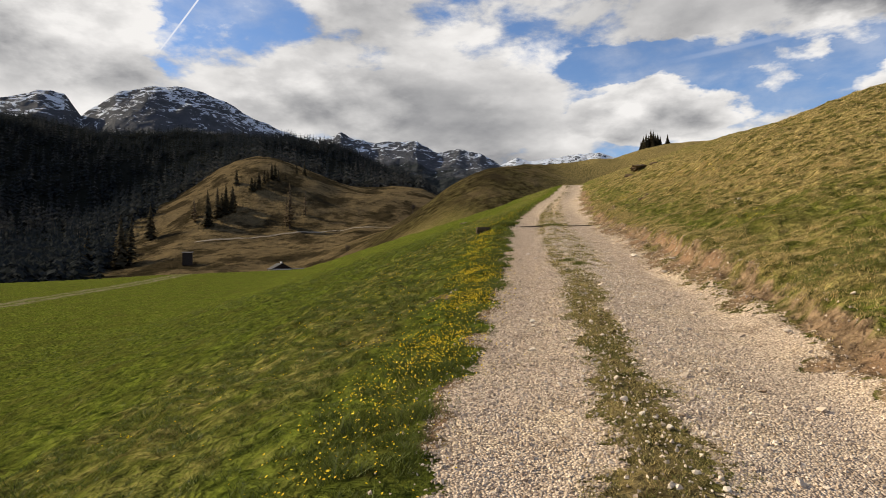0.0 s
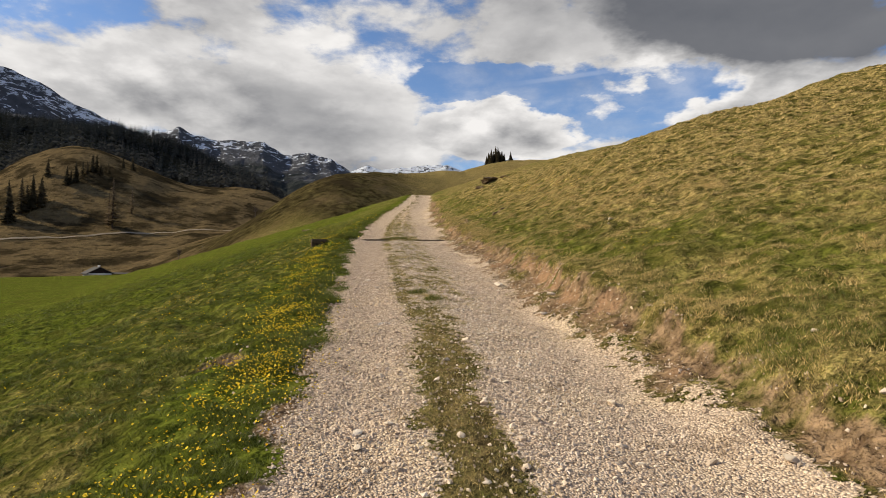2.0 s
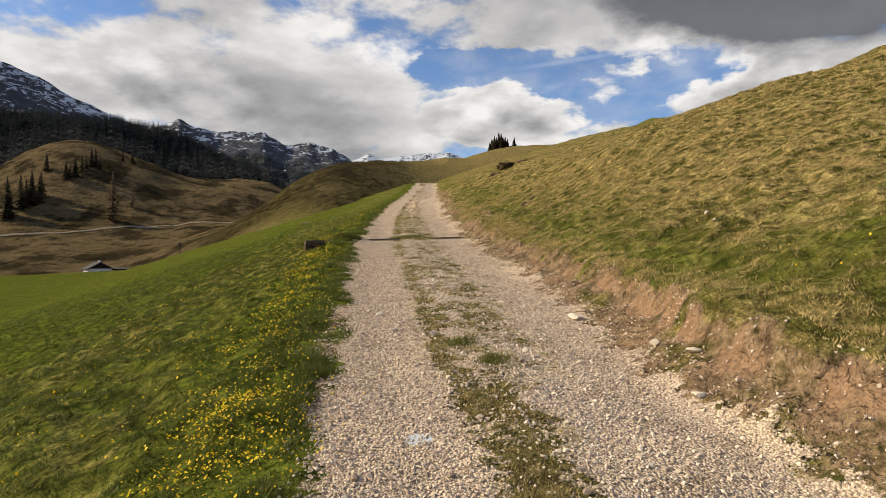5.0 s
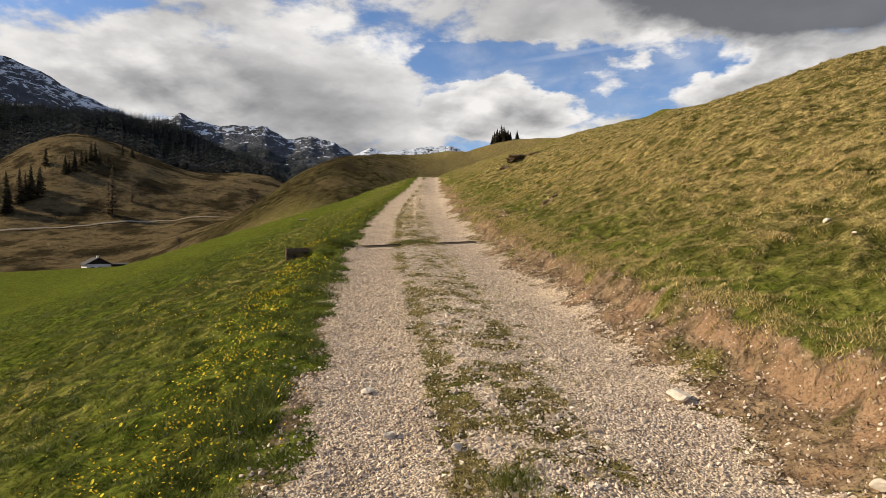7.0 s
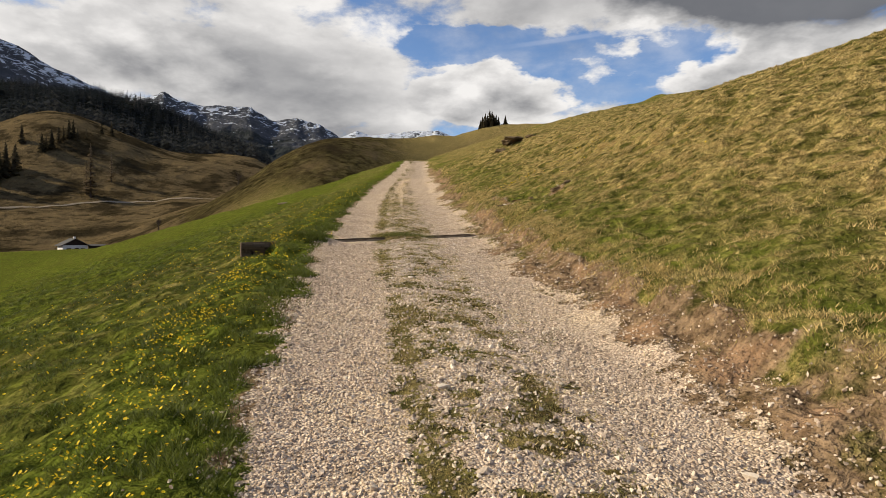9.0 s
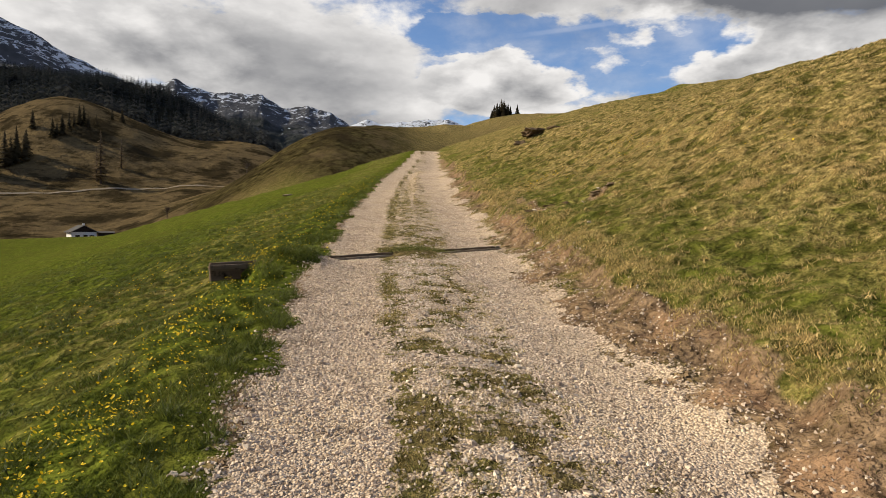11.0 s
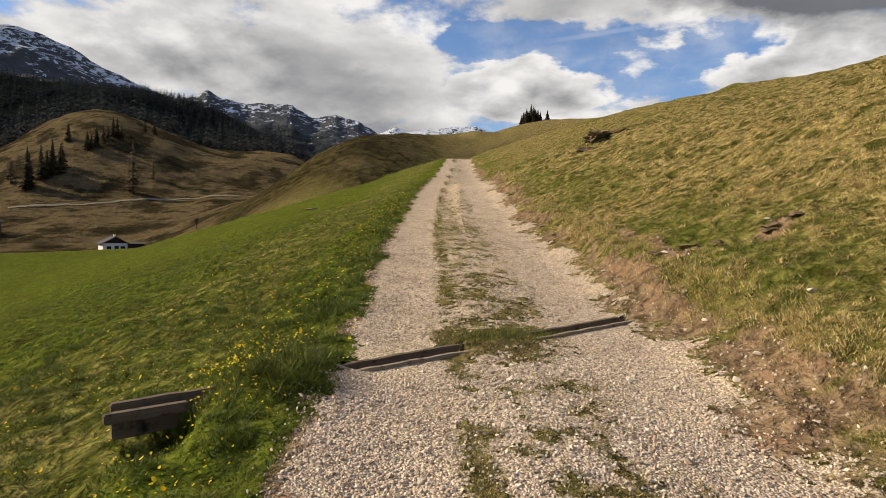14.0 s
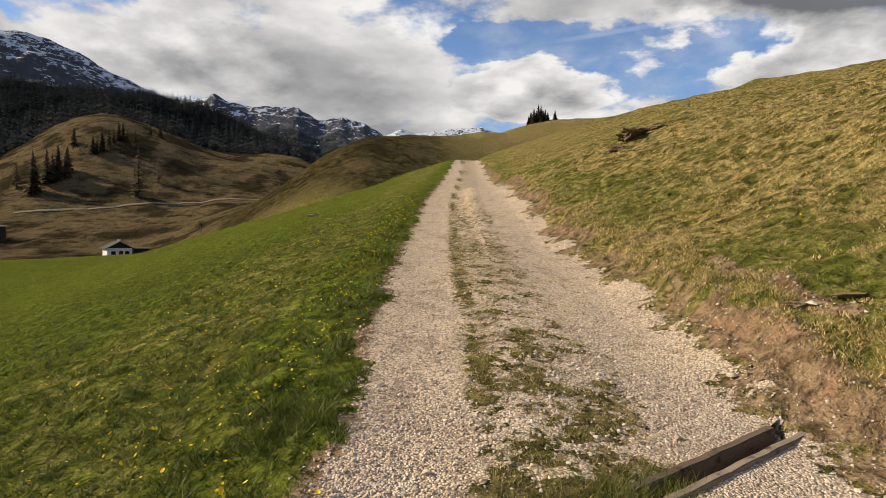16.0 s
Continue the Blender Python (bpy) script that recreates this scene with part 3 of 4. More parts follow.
def build_ground():
    rings = list(np.arange(0.08, 22.0, 0.085))
    step_r = 0.085
    while rings[-1] < 4800:
        step_r = min(max(step_r * 1.035, rings[-1] * 0.0195 if rings[-1] > 60 else 0), rings[-1] * 0.0195 + 0.02)
        rings.append(rings[-1] + step_r)
    inner = np.radians(np.arange(-52, 64, 0.37))
    outer = np.radians(np.arange(64, 308, 1.3))
    azs = np.concatenate([inner, outer])
    rr = np.array(rings)
    x = PX + np.outer(rr, np.sin(azs))
    y = PY + np.outer(rr, np.cos(azs))
    xs, ys = np.append(x.ravel(), PX), np.append(y.ravel(), PY)
    zs = land(xs, ys, True, True)
    road, gravel, soil, green, turf, strip = zones(xs, ys)
    nr, na = x.shape
    i, j = np.meshgrid(np.arange(nr - 1), np.arange(na), indexing="ij")
    k = (j + 1) % na
    quads = np.stack([i * na + j, i * na + k, (i + 1) * na + k, (i + 1) * na + j], -1).reshape(-1, 4)[:, ::-1]
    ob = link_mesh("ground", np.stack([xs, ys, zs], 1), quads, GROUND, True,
                   {"gravel": gravel, "soil": soil, "green": green, "turf": turf, "strip": strip * road, "olive_shade": olive_shade_mask(xs, ys), "wood": wood_mask(xs, ys), "trail": trail_mask(xs, ys)})
    tagged(ob, "alpine pasture with a two-track gravel road cut into its slope", "ground", kind="structure")
    return ob


ground = build_ground()


# ---- wooden materials, plaster, bark, needles ----
def wood_material(name, a, b, scale=6.0):
    m, N = material(name)
    p = N.add("ShaderNodeTexCoord").outputs["Object"]
    stretched = N.add("ShaderNodeMapping", {0: p, "Scale": (0.35, 6.0, 6.0)}).outputs[0]
    g = N.noise(stretched, scale, 6, 0.65, 0.4)
    col = N.mix(g, a, b)
    col = N.mix(N.ramp(N.noise(p, 9, 4), 0.52, 0.75), col, tuple(0.45 * c for c in a))
    finish(N, col, 0.85, g, 0.5, 0.006, 0.2)
    return m


WOOD = wood_material("weathered_larch", (0.040, 0.027, 0.018), (0.20, 0.145, 0.10))
DUSTY_WOOD = wood_material("dusty_larch", (0.11, 0.082, 0.058), (0.36, 0.285, 0.205))
DARK_WOOD = wood_material("tarred_wood", (0.018, 0.013, 0.010), (0.060, 0.044, 0.034), 2.0)


def plain_material(name, a, b, scale, rough, bump=0.2):
    m, N = material(name)
    p = N.add("ShaderNodeTexCoord").outputs["Object"]
    g = N.noise(p, scale, 6, 0.62)
    finish(N, N.mix(g, a, b), rough, g, bump, 0.02, 0.2)
    return m


PLASTER = plain_material("lime_plaster", (0.62, 0.60, 0.56), (0.80, 0.79, 0.76), 1.5, 0.9)
SHINGLE = plain_material("grey_shingle", (0.035, 0.033, 0.034), (0.085, 0.08, 0.078), 3.0, 0.85)
PANE = plain_material("dark_pane", (0.012, 0.014, 0.018), (0.02, 0.022, 0.028), 3.0, 0.15, 0.0)
BARK = plain_material("spruce_bark", (0.045, 0.032, 0.022), (0.12, 0.09, 0.065), 6.0, 0.9, 0.6)
EARTH = plain_material("dark_earth", (0.055, 0.038, 0.022), (0.27, 0.19, 0.115), 5.0, 0.95, 0.8)


def needle_material(name, a, b):
    m, N = material(name)
    g = N.add("ShaderNodeNewGeometry").outputs["Random Per Island"]
    t = N.attr("tone")
    finish(N, N.mix(t, N.mix(g, a, tuple(1.45 * c for c in a)), N.mix(g, b, tuple(1.4 * c for c in b))), 0.9, spec=0.03, translucent=0.3)
    return m


# forest needles are paler and bluer than real ones: air haze in the colour
HAZY_NEEDLES = needle_material("hazy_forest_needles", (0.019, 0.023, 0.025), (0.050, 0.050, 0.048))
LARCH = needle_material("bare_larch_twigs", (0.10, 0.074, 0.046), (0.15, 0.112, 0.070))
LONE = needle_material("sparse_spruce_needles", (0.030, 0.027, 0.016), (0.070, 0.055, 0.033))


def part(name, bm, mat, parent, label=""):
    me = bpy.data.meshes.new(name)
    bm.to_mesh(me)
    bm.free()
    me.materials.append(mat)
    ob = new(name, me)
    ob.parent = parent
    if label:
        ob["label"] = label
    return ob


def box(bm, lo, hi, bevel=0.0):
    made = bmesh.ops.create_cube(bm, size=1.0)["verts"]
    for v in made:
        v.co = Vector([lo[i] + (v.co[i] + 0.5) * (hi[i] - lo[i]) for i in range(3)])
    if bevel:
        edges = list({e for v in made for e in v.link_edges})
        bmesh.ops.bevel(bm, geom=edges, offset=bevel, segments=2, affect="EDGES")
    return bm


def thing(name, at, turn=0.0, **tags):
    e = new(name)
    e.matrix_world = pose(*at, 0, 0, turn)
    return tagged(e, **tags)


# ---- mountains behind the valley ----
def hazy_mountain_material(name, snow, dark):
    m, N = material(name)
    p = N.add("ShaderNodeTexCoord").outputs["Object"]
    g = N.noise(p, 0.006, 10, 0.68, 0.5)
    f = N.noise(p, 0.03, 8, 0.7)
    # the rock's slight blue is distance haze mixed into its colour
    rock = N.mix(f, (0.025, 0.028, 0.035), (0.11, 0.112, 0.125))
    wood = N.mix(f, (0.010, 0.014, 0.014), (0.035, 0.040, 0.040))
    h = N.attr("rise")
    base = N.mix(N.ramp(N.math("ADD", h, N.math("MULTIPLY_ADD", g, 0.7, -0.35)), dark - 0.06, dark + 0.06), wood, rock)
    up = N.add("ShaderNodeSeparateXYZ", {0: N.add("ShaderNodeNewGeometry").outputs["Normal"]}).outputs[2]
    streaks = N.noise(N.add("ShaderNodeMapping", {0: p, "Scale": (1, 1, 2.2), "Rotation": (0.3, 0.5, 0)}).outputs[0], 0.026, 9, 0.68, 0.9)
    s = N.math("ADD", N.math("ADD", N.math("MULTIPLY", h, 0.62), N.math("MULTIPLY", up, 0.30)), N.math("MULTIPLY", streaks, 1.15))
    base = N.mix(N.ramp(s, snow - 0.035, snow + 0.035), base, (0.62, 0.66, 0.74))
    finish(N, base, 0.9, N.math("ADD", g, f), 1.0, 22.0, 0.1)
    return m


def mountain(name, label, table, base_r, crest_r, mat, seed, rough, low=0.02):
    a0, a1 = table[0][0], table[-1][0]
    azs = np.arange(a0, a1, 0.12)
    t = np.linspace(0, 1.18, 104)
    A, T = np.meshgrid(azs, t)
    R = base_r + (crest_r - base_r) * T
    x, y = PX + R * np.sin(np.radians(A)), PY + R * np.cos(np.radians(A))
    crest = np.interp(A, [p[0] for p in table], [p[1] for p in table])
    fade = np.minimum(step(A, a0, a0 + 1.5), 1 - step(A, a1 - 1.5, a1))
    prof = np.where(T < 1, T ** 1.35, 1 - 2.2 * (T - 1))
    ridge = 1 - np.abs(bumps(x, y, rough, seed, 5)) * 2
    rise = low + (crest - low) * prof
    z = 2.6 + R * rise + rough * 0.16 * ridge * np.sin(np.pi * np.clip(T, 0, 1)) + rough * 0.045 * bumps(x, y, rough * 0.22, seed + 9, 4) * step(T, 0.2, 0.8)
    z = z * fade + (1 - fade) * (-30)
    nr, na = x.shape
    i, j = np.meshgrid(np.arange(nr - 1), np.arange(na - 1), indexing="ij")
    quads = np.stack([i * na + j, i * na + j + 1, (i + 1) * na + j + 1, (i + 1) * na + j], -1).reshape(-1, 4)
    ob = link_mesh(name, np.stack([x.ravel(), y.ravel(), z.ravel()], 1), quads, mat, False, {"rise": np.clip(prof, 0, 1).ravel()})
    return tagged(ob, label, "mountain", kind="structure")


mountain("backdrop_peak", "grey rocky peak streaked with old snow above dark forest",
         [(-52, 0.19), (-41, 0.20), (-37.4, 0.222), (-36.3, 0.231), (-34.5, 0.230), (-33.3, 0.200), (-30.9, 0.238), (-27.9, 0.258), (-25.3, 0.257), (-23.5, 0.251), (-22.1, 0.244), (-20.9, 0.229), (-19.5, 0.216), (-16, 0.195), (-13, 0.16)],
         1350, 2500, hazy_mountain_material("peak_rock", 1.41, 0.60), 71, 260)
mountain("backdrop_ridge", "dark forested ridge with patches of snow",
         [(-17, 0.16), (-14, 0.185), (-12.9, 0.196), (-12, 0.203), (-10.6, 0.191), (-9, 0.188), (-6.9, 0.189), (-4.9, 0.190), (-3, 0.173), (-1, 0.177), (1.1, 0.171), (2.9, 0.152), (5, 0.13)],
         2200, 3300, hazy_mountain_material("ridge_rock", 1.45, 0.72), 81, 220)
mountain("backdrop_snow_range", "far snow-covered mountain range under the clouds",
         [(1, 0.13), (3.4, 0.154), (4.5, 0.162), (5.8, 0.156), (8.9, 0.163), (12.1, 0.167), (12.9, 0.160), (17, 0.14), (20, 0.12)],
         3400, 4300, hazy_mountain_material("snow_range", 1.33, 0.55), 91, 200)


# ---- farm track across the valley pasture ----
def build_track():
    deg = np.arange(-25.6, -7.4, 0.1)
    mid = 303 + 0.35 * (deg + 15) + 1.2 * np.sin(deg * 0.35)
    rows = []
    for off, lift in ((-0.7, 0.35), (0.7, 0.52)):
        x, y = PX + (mid + off) * np.sin(np.radians(deg)), PY + (mid + off) * np.cos(np.radians(deg))
        rows.append(np.stack([x, y, land(x, y, False) + lift], 1))
    n = len(deg)
    q = np.array([(i, i + 1, n + i + 1, n + i) for i in range(n - 1)])
    ob = link_mesh("road_valley", np.concatenate(rows), q, TRACK, True)
    tagged(ob, "pale gravel farm track along the foot of the knoll", "track", kind="structure")


TRACK = plain_material("pale_track", (0.16, 0.13, 0.09), (0.27, 0.22, 0.16), 0.4, 0.95)
build_track()


# ---- conifers ----
def conifer_mesh(h, rng, tiers, around, spread=0.17, droop=0.35, sparse=0.0):
    """Crown of drooping boughs: kite-shaped sprays in whorls that narrow to the tip."""
    verts, faces = [], []
    for k in range(tiers):
        f = k / (tiers - 1)
        z = h * (0.10 + 0.88 * f)
        reach = h * spread * (1 - f) ** 0.85 + h * 0.012
        for b in range(around):
            if rng.random() < sparse:
                continue
            a = 2 * math.pi * (b + rng.random() * 0.9) / around + k * 1.3
            rr = reach * rng.uniform(0.62, 1.15)
            wd = rr * rng.uniform(0.28, 0.46) + h * 0.006
            zz = z + h * rng.uniform(-0.03, 0.03)
            ca, sa = math.cos(a), math.sin(a)
            tip_z = zz - rr * droop * rng.uniform(0.6, 1.5)
            n = len(verts)
            verts += [(0, 0, zz + h * 0.035), (ca * rr * 0.6 - sa * wd, sa * rr * 0.6 + ca * wd, zz - rr * droop * 0.55),
                      (ca * rr, sa * rr, tip_z), (ca * rr * 0.6 + sa * wd, sa * rr * 0.6 - ca * wd, zz - rr * droop * 0.55)]
            faces += [(n, n + 1, n + 2), (n, n + 2, n + 3)]
    n = len(verts)
    verts += [(h * 0.012, 0, h * 0.9), (-h * 0.006, h * 0.01, h * 0.9), (-h * 0.006, -h * 0.01, h * 0.9), (0, 0, h * 1.03)]
    faces += [(n, n + 1, n + 3), (n + 1, n + 2, n + 3), (n + 2, n, n + 3)]
    return verts, faces


def conifer(x, y, h, seed, kind="spruce", group=""):
    rng = random.Random(seed)
    z = ground_z(x, y) - 0.3
    if kind == "broad":
        label, mat = "broad dark spruce in a clump on the skyline", LONE
        v, f = conifer_mesh(h, rng, 16, 13, 0.29, 0.35, 0.1)
    elif kind == "spruce":
        label, mat = "dark brownish-green spruce standing alone on brown pasture", LONE
        v, f = conifer_mesh(h, rng, 17, 12, rng.uniform(0.17, 0.25), rng.uniform(0.15, 0.45), rng.uniform(0.15, 0.4))
    else:
        label, mat = "leafless brown larch on the brown hillside", LARCH
        v, f = conifer_mesh(h, rng, 22, 9, 0.15, -0.1, 0.45)
    t = thing("larch_tree" if kind == "larch" else "spruce_tree", (x, y, z), rng.uniform(0, 360), label=label, category="tree", group=group)
    bm = bmesh.new()
    bmesh.ops.create_cone(bm, cap_ends=True, segments=8, radius1=h * 0.018, radius2=h * 0.004, depth=h * 0.95, matrix=Matrix.Translation((0, 0, h * 0.475)))
    part("trunk", bm, BARK, t)
    tone = rng.uniform(0, 0.9)
    c = link_mesh("crown", v, f, mat, False, {"tone": [tone] * len(v)}, t)
    return t


KNOLL_TREES = [(-132.4, 304, 19), (-131.9, 315, 16.5), (-129, 319, 16.5), (-128, 326, 12.5), (-136, 352, 9.5), (-124, 344, 10), (-121, 347, 10.5),
               (-118.5, 355, 7.5), (-115.7, 360, 10), (-108.6, 381, 7), (-126.5, 321, 13), (-113, 358, 7),
               (-163, 306, 18.5), (-150, 257, 23), (-147, 260, 20), (-153, 262, 21), (-168, 262, 17), (-178, 272, 14), (-133.5, 308, 15), (-130.4, 317, 13), (-119.6, 352, 9), (-122.6, 345, 8), (-117, 358, 10.5), (-111, 364, 6), (-104.5, 384, 8.5), (-146, 318, 10)]
for i, (x, y, h) in enumerate(KNOLL_TREES):
    conifer(x, y, h, 100 + i, group="trees on the knoll")
for i, (x, y, h) in enumerate([(-90.8, 306, 23), (-93, 308, 15), (-88.5, 327, 14), (-143, 312, 13)]):
    conifer(x, y, h, 140 + i, "larch", "larches on the knoll")
for i, (d, h) in enumerate([(15.95, 4.4), (16.15, 6.0), (16.4, 7.0), (16.6, 6.2), (16.8, 8.6), (17.02, 7.6), (17.2, 6.2), (17.4, 5.8), (17.62, 4.4), (18.25, 4.6)]):
    rr = 292 + 3 * math.sin(i * 2.1)
    conifer(PX + rr * math.sin(radians(d)), PY + rr * math.cos(radians(d)), h, 160 + i, "broad", "spruces on the skyline")


def bare_tree(x, y, h, seed):
    rng = random.Random(seed)
    t = thing("bare_tree", (x, y, ground_z(x, y) - 0.1), label="small leafless deciduous tree on the grassy spur", category="tree", group="bare trees on the spur")
    bm = bmesh.new()
    bmesh.ops.create_cone(bm, cap_ends=True, segments=7, radius1=h * 0.035, radius2=h * 0.012, depth=h * 0.6, matrix=Matrix.Translation((0, 0, h * 0.3)))
    part("trunk", bm, BARK, t)
    bm = bmesh.new()
    for i in range(34):
        base = Vector((0, 0, h * rng.uniform(0.3, 0.6)))
        way = Vector((rng.gauss(0, 0.6), rng.gauss(0, 0.6), rng.uniform(0.4, 1.1))).normalized()
        ln = h * rng.uniform(0.2, 0.45)
        m = Matrix.Translation(base + way * ln / 2) @ way.to_track_quat("Z", "Y").to_matrix().to_4x4()
        bmesh.ops.create_cone(bm, cap_ends=False, segments=4, radius1=h * 0.014, radius2=h * 0.004, depth=ln, matrix=m)
    part("crown", bm, BARK, t, "bare twigs")
    return t


bare_tree(-18.0, 197.1, 4.4, 7)
bare_tree(-41.3, 205.8, 4.8, 8)
bare_tree(-34.0, 203.0, 1.6, 9)


def build_forest():
    """Dense mixed wood on the shaded mountain side: too many trees to count."""
    rng = np.random.default_rng(5)
    n = 18500
    deg = rng.uniform(-50, 0.5, n)
    r = np.where(rng.random(n) < 0.24, rng.uniform(690, 850, n), rng.uniform(190, 850, n))
    edge = wood_edge(deg)
    ok = (r > edge + 10 * np.sin(deg * 3.1)) & (rng.random(n) < (r / 800) ** 0.5 * 0.62)
    deg, r = deg[ok], r[ok]
    x, y = PX + r * np.sin(np.radians(deg)), PY + r * np.cos(np.radians(deg))
    z = land(x, y, False) - 0.5
    shapes = []
    prng = random.Random(3)
    for k in range(7):
        v, f = conifer_mesh(1.0, prng, 6, 4, 0.21, 0.55)
        shapes.append((np.array(v), np.array(f)))
    h = (11 + 10.5 * rng.random(len(x)) ** 1.3) * np.where(r < 330, 0.9, 1.0) * (1 - 0.50 * step(r, 600, 780)) * (1 + 0.25 * bumps(x, y, 40, 79, 2))
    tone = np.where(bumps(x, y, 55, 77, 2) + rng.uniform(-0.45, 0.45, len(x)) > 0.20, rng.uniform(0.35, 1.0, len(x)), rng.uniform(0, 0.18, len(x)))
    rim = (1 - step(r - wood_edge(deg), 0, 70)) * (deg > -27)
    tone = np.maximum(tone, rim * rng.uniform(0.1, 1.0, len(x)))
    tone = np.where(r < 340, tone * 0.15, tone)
    V, Fc, Tn, off = [], [], [], 0
    for i in range(len(x)):
        v, f = shapes[i % 7]
        V.append(v * (h[i] * 1.15 + 1.4, h[i] * 1.15 + 1.4, h[i]) + (x[i], y[i], z[i]))
        Fc.append(f + off)
        Tn.append(np.full(len(v), tone[i]))
        off += len(v)
    ob = link_mesh("forest", np.concatenate(V), np.concatenate(Fc), HAZY_NEEDLES, False, {"tone": np.concatenate(Tn)})
    tagged(ob, "dense dark spruce forest with leafless larches on the mountainside", "forest", kind="stuff")


build_forest()


# ---- hut and shed on the far meadow ----
def build_hut(x, y, turn):
    B, D, H, R = 6.6, 5.6, 2.9, 1.8
    z = ground_z(x, y) - 0.3
    hut = thing("mountain_hut", (x, y, z), turn, label="small white plastered mountain hut with a dark pitched roof", category="hut")
    bm = bmesh.new()
    box(bm, (-B / 2, -D / 2, 0), (B / 2, D / 2, H))
    part("wall", bm, PLASTER, hut, "white plastered wall")
    for s in (-1, 1):
        bm = bmesh.new()
        vs = [bm.verts.new(c) for c in ((-B / 2, s * D / 2, H), (B / 2, s * D / 2, H), (0, s * D / 2, H + R))]
        ws = [bm.verts.new((v.co.x, v.co.y - s * 0.15, v.co.z)) for v in vs]
        bm.faces.new(vs), bm.faces.new(ws[::-1])
        for i in range(3):
            bm.faces.new((vs[i], ws[i], ws[(i + 1) % 3], vs[(i + 1) % 3]))
        bmesh.ops.recalc_face_normals(bm, faces=bm.faces)
        part("gable", bm, DARK_WOOD, hut, "dark boarded gable")
    a = math.atan2(R, B / 2)
    ln = math.hypot(B / 2, R) + 0.7
    for s in (-1, 1):
        bm = bmesh.new()
        box(bm, (-ln / 2, -D / 2 - 0.5, 0), (ln / 2, D / 2 + 0.5, 0.16))
        bmesh.ops.transform(bm, verts=bm.verts, matrix=Matrix.Translation((s * (B / 4 + 0.28), 0, H + R / 2 - 0.14)) @ Matrix.Rotation(s * a, 4, "Y"))
        part("roof", bm, SHINGLE, hut, "grey shingle roof slope")
    bm = bmesh.new()
    box(bm, (0.5, 1.0, H + 1.0), (1.1, 1.6, H + R + 0.7))
    part("chimney", bm, PLASTER, hut)
    for wx in (-1.7, 2.0):
        bm = bmesh.new()
        for lo, hi in (((wx - 0.6, 0.95), (wx - 0.45, 2.0)), ((wx + 0.45, 0.95), (wx + 0.6, 2.0)), ((wx - 0.45, 0.95), (wx + 0.45, 1.08)), ((wx - 0.45, 1.87), (wx + 0.45, 2.0))):
            box(bm, (lo[0], -D / 2 - 0.06, lo[1]), (hi[0], -D / 2 + 0.04, hi[1]))
        w = part("window", bm, DARK_WOOD, hut, "small dark window")
        bm = bmesh.new()
        box(bm, (wx - 0.45, -D / 2 - 0.02, 1.08), (wx + 0.45, -D / 2 + 0.05, 1.87))
        part("pane", bm, PANE, w)
    bm = bmesh.new()
    box(bm, (-0.2, -D / 2 - 0.04, 0.1), (0.9, -D / 2 + 0.05, 2.1))
    part("door", bm, DARK_WOOD, hut, "dark wooden door")
    return hut


build_hut(-66.8, 213.5, 33)


def build_shed(x, y, name, label, w, d, h, turn):
    z = ground_z(x, y) - 0.2
    shed = thing(name, (x, y, z), turn, label=label, category="shed")
    bm = bmesh.new()
    box(bm, (-w / 2, -d / 2, 0), (w / 2, d / 2, h), 0.04)
    part("wall", bm, DARK_WOOD, shed)
    bm = bmesh.new()
    box(bm, (-w / 2 - 0.3, -d / 2 - 0.3, 0), (w / 2 + 0.3, d / 2 + 0.3, 0.12))
    bmesh.ops.transform(bm, verts=bm.verts, matrix=Matrix.Translation((0, 0, h + 0.06)) @ Matrix.Rotation(0.12, 4, "X"))
    part("roof", bm, SHINGLE, shed)
    bm = bmesh.new()
    box(bm, (-0.4, -d / 2 - 0.05, 0), (0.5, -d / 2 + 0.02, h * 0.72))
    part("door", bm, DARK_WOOD, shed)
    return shed


build_shed(-113.1, 241.0, "wooden_shed", "small dark tarred wooden shed at the meadow's edge", 3.6, 3.0, 5.2, 20)
build_shed(-60.8, 215.5, "woodshed", "low dark woodshed beside the white hut", 4.2, 2.4, 1.2, 14)


